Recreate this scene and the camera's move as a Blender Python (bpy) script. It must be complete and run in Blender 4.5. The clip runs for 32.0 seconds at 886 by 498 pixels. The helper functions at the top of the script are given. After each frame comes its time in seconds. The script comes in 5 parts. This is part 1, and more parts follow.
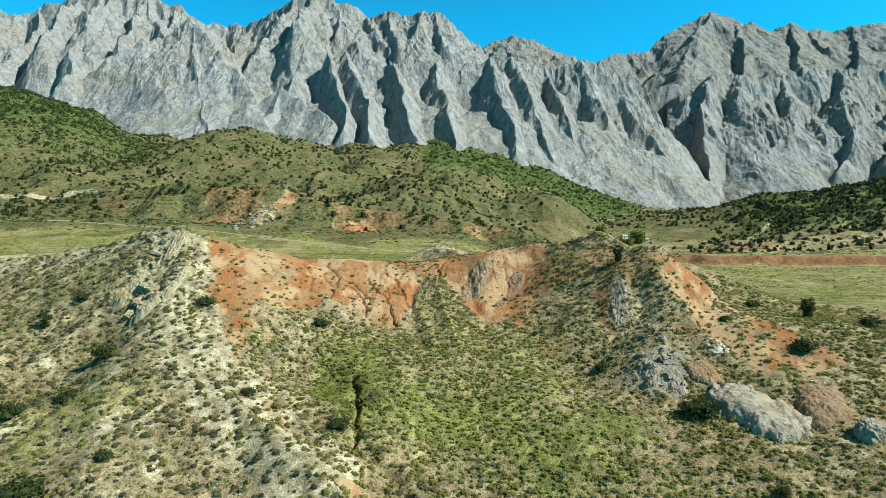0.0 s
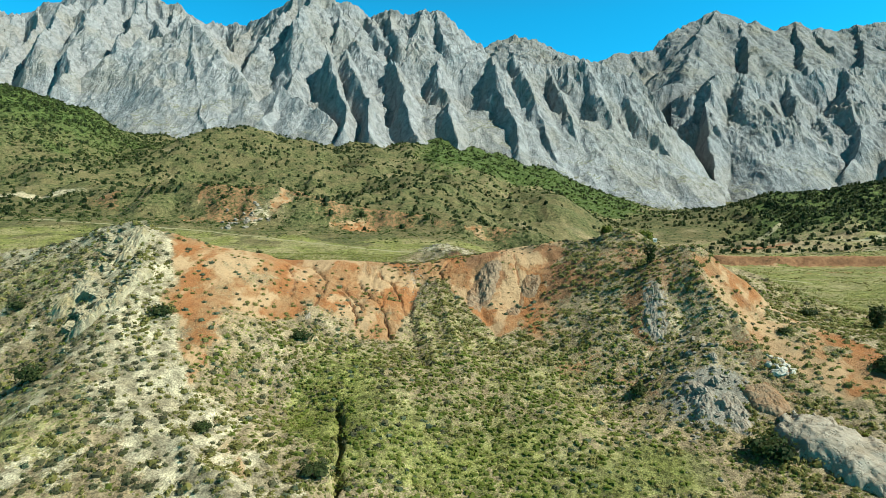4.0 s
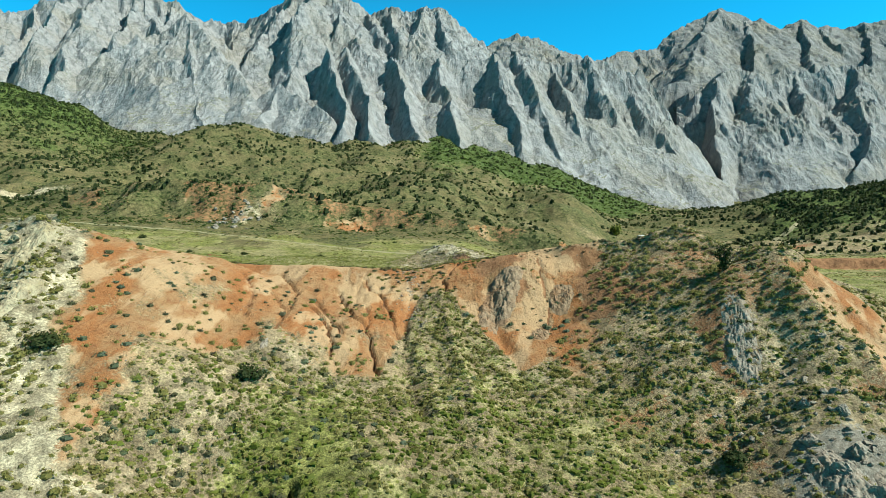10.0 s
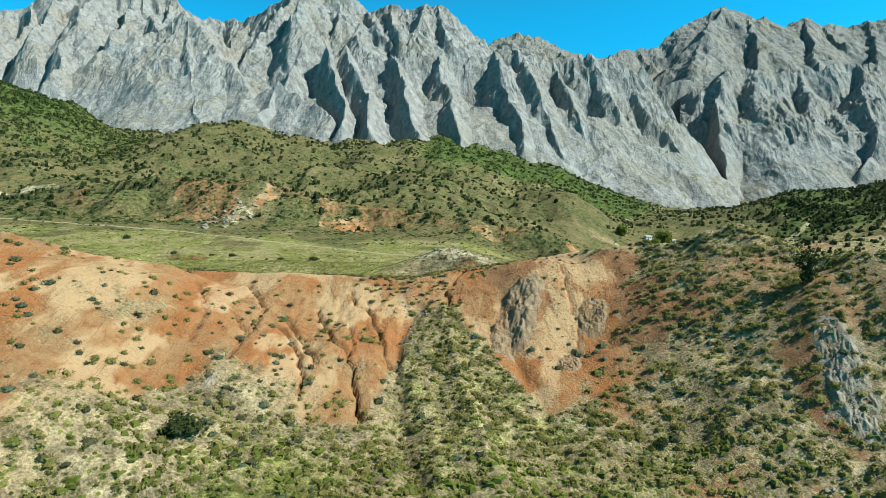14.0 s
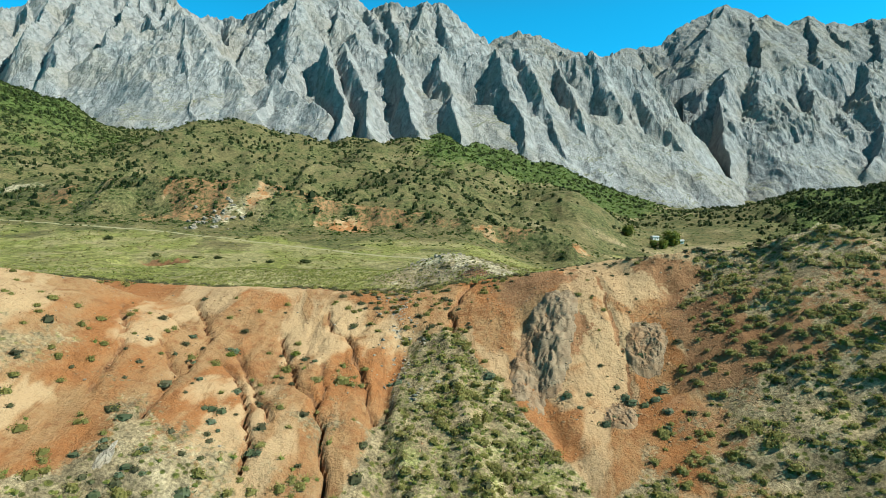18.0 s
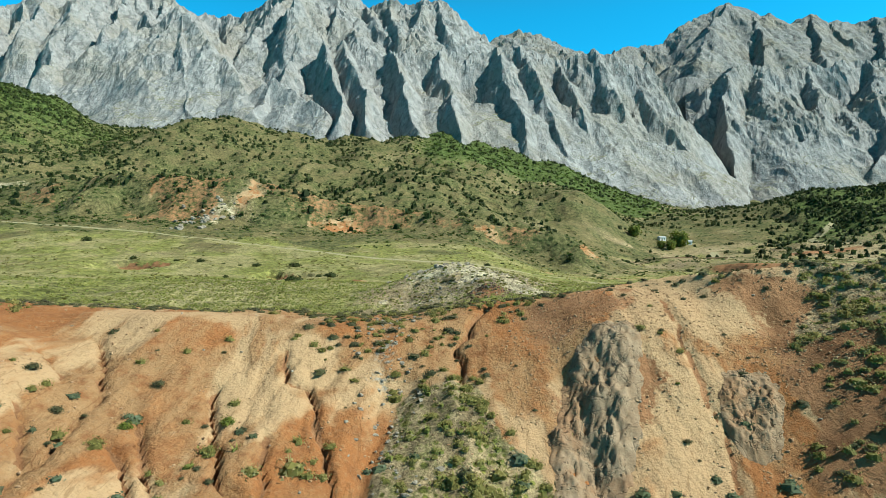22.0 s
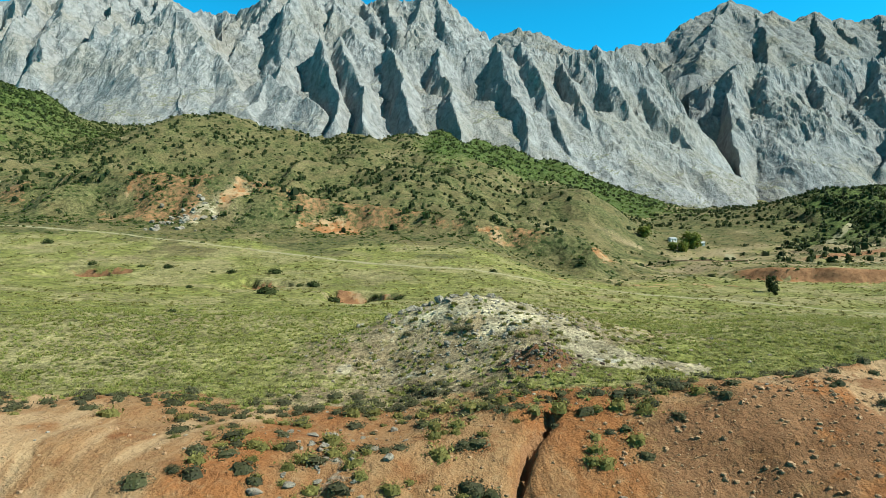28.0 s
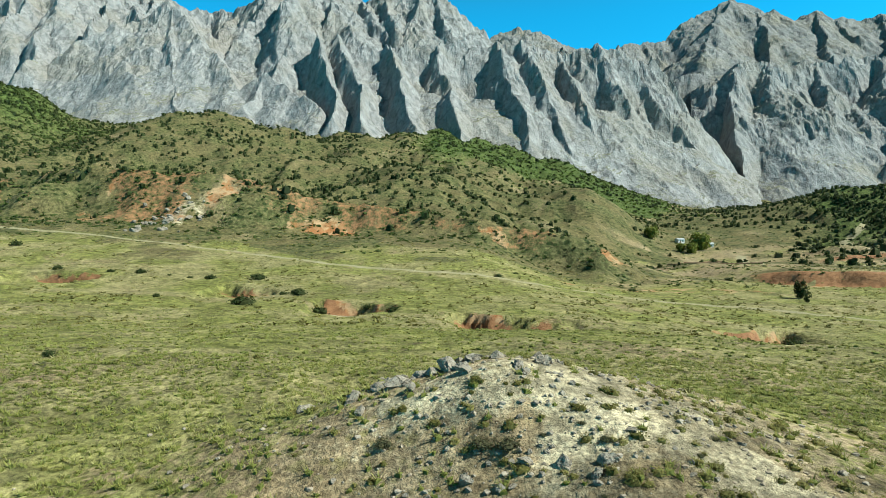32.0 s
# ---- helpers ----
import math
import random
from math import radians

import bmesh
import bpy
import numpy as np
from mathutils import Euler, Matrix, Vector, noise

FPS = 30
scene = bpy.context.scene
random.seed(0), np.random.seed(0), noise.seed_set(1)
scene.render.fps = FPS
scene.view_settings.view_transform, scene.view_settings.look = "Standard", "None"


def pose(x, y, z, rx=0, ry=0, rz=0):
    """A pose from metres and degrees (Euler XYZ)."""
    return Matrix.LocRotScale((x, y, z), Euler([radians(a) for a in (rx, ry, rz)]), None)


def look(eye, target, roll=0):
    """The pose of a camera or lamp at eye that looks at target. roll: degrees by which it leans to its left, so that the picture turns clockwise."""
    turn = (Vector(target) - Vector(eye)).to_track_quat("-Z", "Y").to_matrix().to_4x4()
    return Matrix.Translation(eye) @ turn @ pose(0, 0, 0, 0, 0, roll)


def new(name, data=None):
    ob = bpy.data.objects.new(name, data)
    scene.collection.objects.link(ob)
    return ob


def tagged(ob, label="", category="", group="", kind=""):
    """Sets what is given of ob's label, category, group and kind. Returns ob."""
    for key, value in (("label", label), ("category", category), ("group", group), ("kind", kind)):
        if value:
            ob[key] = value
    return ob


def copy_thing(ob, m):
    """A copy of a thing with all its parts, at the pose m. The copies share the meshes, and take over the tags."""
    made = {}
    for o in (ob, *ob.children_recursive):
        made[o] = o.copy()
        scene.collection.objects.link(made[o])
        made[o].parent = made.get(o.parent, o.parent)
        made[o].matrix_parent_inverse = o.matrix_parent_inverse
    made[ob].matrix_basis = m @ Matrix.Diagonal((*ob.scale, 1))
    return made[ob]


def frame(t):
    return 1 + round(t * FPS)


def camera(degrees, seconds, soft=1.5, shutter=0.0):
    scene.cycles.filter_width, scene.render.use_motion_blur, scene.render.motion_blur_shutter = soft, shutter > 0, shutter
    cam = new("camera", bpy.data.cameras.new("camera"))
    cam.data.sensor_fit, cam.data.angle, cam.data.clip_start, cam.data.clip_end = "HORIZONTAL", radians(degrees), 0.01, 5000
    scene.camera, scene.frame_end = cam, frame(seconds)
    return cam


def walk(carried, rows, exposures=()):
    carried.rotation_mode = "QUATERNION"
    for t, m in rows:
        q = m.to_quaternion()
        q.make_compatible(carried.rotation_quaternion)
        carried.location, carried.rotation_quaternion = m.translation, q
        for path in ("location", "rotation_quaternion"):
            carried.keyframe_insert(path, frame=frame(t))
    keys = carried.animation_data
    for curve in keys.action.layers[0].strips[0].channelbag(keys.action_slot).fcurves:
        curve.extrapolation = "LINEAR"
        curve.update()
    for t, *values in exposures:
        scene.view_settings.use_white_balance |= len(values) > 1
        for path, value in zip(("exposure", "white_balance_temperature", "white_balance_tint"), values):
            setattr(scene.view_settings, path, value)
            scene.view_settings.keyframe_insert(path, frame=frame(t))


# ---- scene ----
cam = camera(74.0, 32.0, soft=0.6)
PATH = [
    (0.0, -0.000, 0.000, 30.000, 89.000, 0.0, 0.000),
    (2.0, -0.140, 7.737, 29.645, 89.053, 0.0, 0.066),
    (4.0, -0.284, 15.488, 29.411, 89.094, 0.0, 0.125),
    (6.0, -0.433, 23.253, 29.285, 89.122, 0.0, 0.175),
    (8.0, -0.587, 31.034, 29.256, 89.141, 0.0, 0.217),
    (10.0, -0.746, 38.833, 29.312, 89.151, 0.0, 0.250),
    (12.0, -0.909, 46.650, 29.442, 89.155, 0.0, 0.276),
    (14.0, -1.078, 54.487, 29.633, 89.153, 0.0, 0.293),
    (16.0, -1.251, 62.345, 29.875, 89.148, 0.0, 0.302),
    (18.0, -1.429, 70.226, 30.155, 89.141, 0.0, 0.303),
    (20.0, -1.611, 78.130, 30.461, 89.133, 0.0, 0.296),
    (22.0, -1.798, 86.059, 30.783, 89.127, 0.0, 0.280),
    (24.0, -1.991, 94.015, 31.107, 89.123, 0.0, 0.256),
    (26.0, -2.187, 101.999, 31.424, 89.124, 0.0, 0.224),
    (28.0, -2.389, 110.011, 31.719, 89.130, 0.0, 0.184),
    (30.0, -2.596, 118.053, 31.983, 89.144, 0.0, 0.136),
    (32.0, -2.807, 126.128, 32.204, 89.168, 0.0, 0.079),
]
walk(cam, [(t, pose(*p)) for t, *p in PATH])

# ---- light ----
SUN_TO = Vector((0.685, -0.18, 0.706)).normalized()
elev = math.asin(SUN_TO.z)
azim = math.atan2(SUN_TO.x, SUN_TO.y)
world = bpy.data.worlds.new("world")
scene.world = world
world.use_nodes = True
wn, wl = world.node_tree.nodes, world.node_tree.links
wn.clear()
sky = wn.new("ShaderNodeTexSky")
sky.sky_type, sky.sun_disc, sky.sun_elevation, sky.sun_rotation = "NISHITA", False, elev, azim
sky.altitude, sky.air_density, sky.dust_density, sky.ozone_density = 2200, 1.0, 0.0, 4.0
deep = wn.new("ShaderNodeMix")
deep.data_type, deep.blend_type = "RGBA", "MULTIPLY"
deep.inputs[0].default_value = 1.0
# deep cyan-blue low over the mountains; unseen zenith dimmed, less tinted, for darker shadows
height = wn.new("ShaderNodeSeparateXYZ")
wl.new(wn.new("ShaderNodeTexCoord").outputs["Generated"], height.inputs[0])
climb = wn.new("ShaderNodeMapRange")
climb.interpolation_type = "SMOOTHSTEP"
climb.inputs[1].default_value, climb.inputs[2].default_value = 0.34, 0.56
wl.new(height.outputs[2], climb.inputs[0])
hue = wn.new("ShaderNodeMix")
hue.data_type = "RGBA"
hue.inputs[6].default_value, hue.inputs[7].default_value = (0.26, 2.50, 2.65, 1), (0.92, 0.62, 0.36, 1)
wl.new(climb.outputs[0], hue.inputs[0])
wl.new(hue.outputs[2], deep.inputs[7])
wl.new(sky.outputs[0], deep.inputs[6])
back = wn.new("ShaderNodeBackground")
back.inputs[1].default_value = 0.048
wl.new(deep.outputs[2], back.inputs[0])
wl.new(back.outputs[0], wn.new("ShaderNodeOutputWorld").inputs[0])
sun = new("sun", bpy.data.lights.new("sun", "SUN"))
sun.data.energy, sun.data.angle, sun.data.color = 5.3, radians(0.5), (0.96, 0.985, 0.915)
sun.matrix_world = look((300, 0, 400), Vector((300, 0, 400)) - SUN_TO)
scene.view_settings.exposure = 1.0
scene.view_settings.use_white_balance = True
scene.view_settings.white_balance_temperature, scene.view_settings.white_balance_tint = 6500, 0.0

# ---- materials ----


class Nodes:
    """Short hand for building a node material."""

    def __init__(self, name, rough=0.9, spec=0.2):
        self.mat = bpy.data.materials.new(name)
        self.mat.use_nodes = True
        self.tree = self.mat.node_tree
        self.tree.nodes.clear()
        self.out = self.tree.nodes.new("ShaderNodeOutputMaterial")
        self.bsdf = self.tree.nodes.new("ShaderNodeBsdfPrincipled")
        self.bsdf.inputs["Roughness"].default_value = rough
        self.bsdf.inputs["Specular IOR Level"].default_value = spec
        self.link(self.bsdf.outputs[0], self.out.inputs[0])
        self.coord = self.tree.nodes.new("ShaderNodeTexCoord").outputs["Object"]

    def link(self, a, b):
        self.tree.links.new(a, b)

    def put(self, value, socket):
        if isinstance(value, (int, float)):
            socket.default_value = value
        elif isinstance(value, tuple):
            socket.default_value = (*value, 1) if len(value) == 3 and len(socket.default_value) == 4 else value
        else:
            self.link(value, socket)

    def noise(self, size, detail=4, rough=0.55, stretch=None, distortion=0.0):
        n = self.tree.nodes.new("ShaderNodeTexNoise")
        n.inputs["Scale"].default_value = 1.0 / size
        n.inputs["Detail"].default_value, n.inputs["Roughness"].default_value = detail, rough
        n.inputs["Distortion"].default_value = distortion
        c = self.coord
        if stretch:
            m = self.tree.nodes.new("ShaderNodeMapping")
            m.inputs["Rotation"].default_value = stretch[3:] if len(stretch) > 3 else (0, 0, 0)
            m.inputs["Scale"].default_value = stretch[:3]
            self.link(c, m.inputs[0])
            c = m.outputs[0]
        self.link(c, n.inputs["Vector"])
        return n.outputs["Fac"]

    def cells(self, size, feature="F1"):
        n = self.tree.nodes.new("ShaderNodeTexVoronoi")
        n.feature = feature
        n.inputs["Scale"].default_value = 1.0 / size
        self.link(self.coord, n.inputs["Vector"])
        return n.outputs["Distance"]

    def ramp(self, value, low, high, a=0.0, b=1.0):
        n = self.tree.nodes.new("ShaderNodeMapRange")
        n.interpolation_type = "SMOOTHSTEP"
        self.put(value, n.inputs[0])
        for k, v in zip((1, 2, 3, 4), (low, high, a, b)):
            n.inputs[k].default_value = v
        return n.outputs[0]

    def math(self, op, a, b=0.0):
        n = self.tree.nodes.new("ShaderNodeMath")
        n.operation = op
        self.put(a, n.inputs[0])
        self.put(b, n.inputs[1])
        return n.outputs[0]

    def mix(self, fac, a, b, blend="MIX"):
        n = self.tree.nodes.new("ShaderNodeMix")
        n.data_type, n.blend_type = "RGBA", blend
        self.put(fac, n.inputs[0])
        self.put(a, n.inputs[6])
        self.put(b, n.inputs[7])
        return n.outputs[2]

    def attribute(self, name):
        n = self.tree.nodes.new("ShaderNodeAttribute")
        n.attribute_name = name
        return n

    def split(self, name):
        s = self.tree.nodes.new("ShaderNodeSeparateColor")
        self.link(self.attribute(name).outputs["Color"], s.inputs[0])
        return s.outputs

    def up(self):
        g = self.tree.nodes.new("ShaderNodeNewGeometry")
        s = self.tree.nodes.new("ShaderNodeSeparateXYZ")
        self.link(g.outputs["Normal"], s.inputs[0])
        return s.outputs[2]

    def island(self):
        return self.tree.nodes.new("ShaderNodeNewGeometry").outputs["Random Per Island"]

    def object_random(self):
        return self.tree.nodes.new("ShaderNodeObjectInfo").outputs["Random"]

    def finish(self, color, height=None, strength=0.5, distance=0.1, rough=None):
        color = self.mix(1.0, color, (0.82, 0.82, 0.82), "MULTIPLY")
        self.put(color, self.bsdf.inputs["Base Color"])
        if rough is not None:
            self.put(rough, self.bsdf.inputs["Roughness"])
        if height is not None:
            b = self.tree.nodes.new("ShaderNodeBump")
            b.inputs["Strength"].default_value, b.inputs["Distance"].default_value = strength, distance
            self.put(height, b.inputs["Height"])
            self.link(b.outputs[0], self.bsdf.inputs["Normal"])
        return self.mat


def ground_material():
    n = Nodes("ground_earth", 0.95, 0.1)
    red, grass, pale = n.split("cover")[:3]
    track, dark, scree = n.split("cover_more")[:3]
    hill, scrub, lush = n.split("growth")[:3]
    fine, mid, wide = n.noise(0.35, 5, 0.65), n.noise(2.2, 5, 0.6), n.noise(18, 4, 0.55)
    soil = n.mix(n.ramp(mid, 0.35, 0.68), (0.195, 0.146, 0.086), (0.320, 0.250, 0.158))
    soil = n.mix(n.ramp(wide, 0.40, 0.62), soil, (0.230, 0.170, 0.100))
    bands = n.noise(6.5, 4, 0.6, (1, 0.38, 1), 0.4)
    clay = n.mix(n.ramp(n.noise(5, 5, 0.6, (1, 0.25, 1)), 0.42, 0.58), (0.300, 0.122, 0.046), (0.315, 0.178, 0.088))
    clay = n.mix(n.ramp(n.noise(1.2, 5, 0.65), 0.45, 0.75), clay, (0.225, 0.090, 0.036))
    clay = n.mix(n.ramp(fine, 0.48, 0.75, 0, 0.4), clay, (0.330, 0.225, 0.130))
    clay = n.mix(n.ramp(bands, 0.47, 0.54, 0, 0.85), clay, (0.385, 0.258, 0.148))
    # thin dark lines in the clay colour, painted shade of fine rills
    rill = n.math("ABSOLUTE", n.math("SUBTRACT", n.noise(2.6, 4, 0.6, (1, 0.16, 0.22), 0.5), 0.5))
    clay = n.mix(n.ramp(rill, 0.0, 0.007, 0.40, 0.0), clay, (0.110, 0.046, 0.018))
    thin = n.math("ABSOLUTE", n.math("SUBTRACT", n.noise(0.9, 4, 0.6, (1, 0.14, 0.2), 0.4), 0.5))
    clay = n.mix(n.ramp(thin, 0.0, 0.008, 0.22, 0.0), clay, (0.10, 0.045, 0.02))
    crumble = n.noise(0.13, 4, 0.7)
    clay = n.mix(n.ramp(crumble, 0.52, 0.66, 0, 0.3), clay, (0.125, 0.056, 0.026))
    chalk = n.mix(n.ramp(mid, 0.35, 0.65), (0.225, 0.182, 0.116), (0.390, 0.330, 0.222))
    chalk = n.mix(n.ramp(pale, 0.94, 1.0), chalk, (0.520, 0.480, 0.400))
    turf = n.mix(n.ramp(mid, 0.36, 0.64), (0.108, 0.114, 0.029), (0.200, 0.192, 0.062))
    turf = n.mix(n.ramp(wide, 0.42, 0.62), turf, (0.215, 0.185, 0.088))
    turf = n.mix(n.ramp(fine, 0.52, 0.70, 0, 0.6), turf, (0.048, 0.056, 0.017))
    speck = n.math("ADD", n.math("MULTIPLY", n.math("SUBTRACT", fine, 0.5), 0.8), n.math("MULTIPLY", n.math("SUBTRACT", mid, 0.5), 0.7))
    edge = lambda m: n.ramp(n.math("ADD", m, speck), 0.40, 0.60)
    c = n.mix(edge(grass), soil, turf)
    heath = n.mix(n.ramp(mid, 0.36, 0.64), (0.054, 0.060, 0.021), (0.112, 0.102, 0.044))
    spots = n.math("MINIMUM", n.cells(3.4), n.math("MULTIPLY", n.cells(7.5), 1.3))
    heath = n.mix(n.ramp(spots, 0.22, 0.33, 0.95, 0.0), heath, (0.022, 0.033, 0.010))
    heath = n.mix(n.ramp(wide, 0.42, 0.62, 0.0, 0.5), heath, (0.140, 0.105, 0.052))
    tuft = n.mix(n.ramp(n.noise(0.9, 3, 0.6), 0.38, 0.62), (0.049, 0.055, 0.014), (0.130, 0.126, 0.032))
    dot = n.math("MINIMUM", n.math("MULTIPLY", n.cells(1.05), 1.15), n.cells(0.55))
    c = n.mix(n.math("MULTIPLY", n.ramp(dot, 0.20, 0.36, 1.0, 0.0), n.ramp(scrub, 0.05, 0.8)), c, tuft)
    c = n.mix(edge(hill), c, heath)
    c = n.mix(edge(lush), c, n.mix(n.ramp(mid, 0.36, 0.64), (0.030, 0.050, 0.012), (0.085, 0.105, 0.030)))
    c = n.mix(edge(pale), c, chalk)
    for size, low, high in ((0.2, 0.68, 1.40), (1.3, 0.76, 1.32), (4.5, 0.85, 1.18)):
        grain = n.ramp(n.noise(size, 3, 0.7), 0.36, 0.64, low, high)
        shade = n.tree.nodes.new("ShaderNodeCombineColor")
        for k in range(3):
            n.link(grain, shade.inputs[k])
        c = n.mix(1.0, c, shade.outputs[0], "MULTIPLY")
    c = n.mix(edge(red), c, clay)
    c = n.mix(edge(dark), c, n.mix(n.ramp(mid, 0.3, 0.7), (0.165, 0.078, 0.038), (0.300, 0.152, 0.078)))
    c = n.mix(edge(scree), c, n.mix(n.ramp(n.noise(0.4, 5, 0.7), 0.35, 0.65), (0.165, 0.145, 0.118), (0.310, 0.275, 0.228)))
    c = n.mix(edge(track), c, n.mix(n.ramp(fine, 0.35, 0.65), (0.250, 0.222, 0.130), (0.310, 0.275, 0.172)))
    bumps = n.math("ADD", n.math("MULTIPLY", fine, 0.25), n.math("ADD", mid, n.math("MULTIPLY", n.noise(0.09, 3, 0.6), 0.06)))
    crumbs = n.math("MULTIPLY", n.noise(0.28, 5, 0.75), n.math("MULTIPLY", n.ramp(red, 0.2, 0.8, 0.75, 0.50), n.ramp(bands, 0.46, 0.56, 1.15, 0.55)))
    return n.finish(c, n.math("ADD", bumps, crumbs), 1.0, 0.36)


def rock_material(name, a, b, c, lichen, size=1.0, turf=0.0, distance=2.2):
    n = Nodes(name, 0.92, 0.15)
    big, mid, fine = n.noise(60 * size, 5, 0.6), n.noise(14 * size, 6, 0.65), n.noise(3.5 * size, 5, 0.7)
    strata = n.noise(16 * size, 6, 0.62, (1.0, 0.45, 0.35, 0.3, 0.25, 0.0), 1.2)
    col = n.mix(n.ramp(mid, 0.34, 0.66), a, b)
    col = n.mix(n.ramp(strata, 0.50, 0.72, 0, 0.75), col, c)
    col = n.mix(n.ramp(big, 0.50, 0.70, 0, 0.65), col, lichen)
    col = n.mix(n.ramp(n.noise(110 * size, 3, 0.5), 0.48, 0.62, 0, 0.35), col, (0.250, 0.212, 0.165))
    col = n.mix(n.ramp(fine, 0.46, 0.70, 0, 0.65), col, c)
    if turf:
        flat = n.math("ADD", n.up(), n.math("MULTIPLY", n.math("SUBTRACT", mid, 0.5), 0.5))
        col = n.mix(n.ramp(flat, 0.80, 0.92, 0, turf), col, (0.112, 0.106, 0.042))
    for width, size_of, lean, dark in ((0.016, 60, 0.5, 0.35), (0.014, 21, -0.3, 0.4), (0.02, 7, 0.2, 0.3)):
        line = n.math("ABSOLUTE", n.math("SUBTRACT", n.noise(size_of * size, 4, 0.55, (1.0, 0.5, 0.55, 0.0, lean, 0.0), 0.8), 0.5))
        col = n.mix(n.ramp(line, 0.0, width, dark, 0.0), col, (0.039, 0.039, 0.039))
    h = n.math("ADD", n.math("MULTIPLY", strata, 1.2), n.math("ADD", mid, n.math("MULTIPLY", fine, 0.4)))
    return n.finish(col, h, 1.0, distance)


def stone_material(name, pale, tone, stain, pit, size=1.0):
    """Weathered bare rock: broad stains, small pits, thin cracks and grain."""
    n = Nodes(name, 0.92, 0.15)
    col = n.mix(n.ramp(n.noise(1.3 * size, 5, 0.65), 0.36, 0.64), tone, pale)
    col = n.mix(n.ramp(n.noise(4.0 * size, 4, 0.6), 0.48, 0.66, 0, 0.7), col, stain)
    grain = n.noise(0.12 * size, 4, 0.7)
    col = n.mix(n.ramp(grain, 0.50, 0.72, 0, 0.55), col, pit)
    hole = n.cells(0.55 * size)
    col = n.mix(n.ramp(hole, 0.10, 0.20, 0.7, 0.0), col, pit)
    line = n.math("ABSOLUTE", n.math("SUBTRACT", n.noise(1.8 * size, 4, 0.6, None, 0.6), 0.5))
    col = n.mix(n.ramp(line, 0.0, 0.010, 0.5, 0.0), col, (0.05, 0.04, 0.03))
    h = n.math("ADD", n.math("MULTIPLY", grain, 0.5), n.math("ADD", n.ramp(hole, 0.08, 0.24), n.math("MULTIPLY", n.ramp(line, 0.0, 0.03), 1.0)))
    return n.finish(col, n.math("ADD", h, n.math("MULTIPLY", n.noise(0.45 * size, 4, 0.6), 1.2)), 0.7, 0.09 * size)


def leaf_material(name, dark, light, dry, spread=0.6):
    n = Nodes(name, 0.75, 0.15)
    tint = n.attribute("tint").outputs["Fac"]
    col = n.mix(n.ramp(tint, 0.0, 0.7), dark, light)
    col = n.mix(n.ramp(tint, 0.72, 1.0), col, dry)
    col = n.mix(n.math("MULTIPLY", n.island(), spread), col, n.mix(0.5, dark, (0.168, 0.179, 0.056)), "MIX")
    mat = n.finish(col)
    glow = n.tree.nodes.new("ShaderNodeBsdfTranslucent")
    n.put(n.mix(1.0, col, (0.82, 0.82, 0.82), "MULTIPLY"), glow.inputs[0])
    both = n.tree.nodes.new("ShaderNodeMixShader")
    both.inputs[0].default_value = 0.42
    n.link(n.bsdf.outputs[0], both.inputs[1])
    n.link(glow.outputs[0], both.inputs[2])
    n.link(both.outputs[0], n.out.inputs[0])
    return mat


GROUND = ground_material()
LIMESTONE = rock_material("grey_limestone", (0.208, 0.204, 0.206), (0.325, 0.316, 0.318), (0.094, 0.092, 0.096), (0.225, 0.206, 0.180), 1.0, 0.75)
BLUE_ROCK = rock_material("far_grey_rock", (0.166, 0.162, 0.162), (0.252, 0.244, 0.242), (0.088, 0.088, 0.092), (0.190, 0.168, 0.125), 1.4, 0.8)
BOULDER = stone_material("pale_boulder", (0.350, 0.300, 0.240), (0.285, 0.235, 0.180), (0.260, 0.195, 0.135), (0.130, 0.100, 0.075))
YELLOW_ROCK = stone_material("ochre_outcrop", (0.375, 0.315, 0.205), (0.245, 0.200, 0.130), (0.310, 0.232, 0.112), (0.085, 0.070, 0.048), 0.8)
GREY_ROCK = stone_material("grey_slab", (0.310, 0.265, 0.215), (0.225, 0.185, 0.148), (0.225, 0.170, 0.120), (0.090, 0.074, 0.060), 0.7)
PALE_ROCK = stone_material("bleached_rock", (0.330, 0.290, 0.240), (0.235, 0.200, 0.160), (0.230, 0.180, 0.130), (0.090, 0.075, 0.060), 0.5)
CLAY_ROCK = stone_material("brown_outcrop", (0.265, 0.182, 0.118), (0.215, 0.135, 0.080), (0.260, 0.130, 0.062), (0.085, 0.048, 0.028), 0.8)
OUTCROP = stone_material("grey_brown_outcrop", (0.262, 0.188, 0.126), (0.195, 0.132, 0.084), (0.235, 0.125, 0.066), (0.075, 0.052, 0.036), 0.8)
CLOD = stone_material("dry_clods", (0.380, 0.240, 0.145), (0.300, 0.175, 0.098), (0.340, 0.180, 0.092), (0.190, 0.105, 0.058), 0.3)
WHITE_SLAB = stone_material("bleached_slab", (0.520, 0.475, 0.405), (0.420, 0.370, 0.305), (0.430, 0.370, 0.290), (0.220, 0.190, 0.150), 0.6)
SAGE = leaf_material("sage_leaves", (0.112, 0.100, 0.028), (0.285, 0.250, 0.078), (0.345, 0.285, 0.130), 0.3)
CUSHION = leaf_material("cushion_leaves", (0.058, 0.054, 0.032), (0.135, 0.124, 0.072), (0.185, 0.155, 0.092))
FRESH = leaf_material("fresh_green_leaves", (0.102, 0.122, 0.019), (0.225, 0.246, 0.042), (0.265, 0.245, 0.070))
JUNIPER = leaf_material("juniper_needles", (0.014, 0.025, 0.008), (0.034, 0.056, 0.015), (0.049, 0.063, 0.021))
THICKET = leaf_material("thicket_leaves", (0.030, 0.050, 0.013), (0.070, 0.105, 0.022), (0.10, 0.12, 0.04))
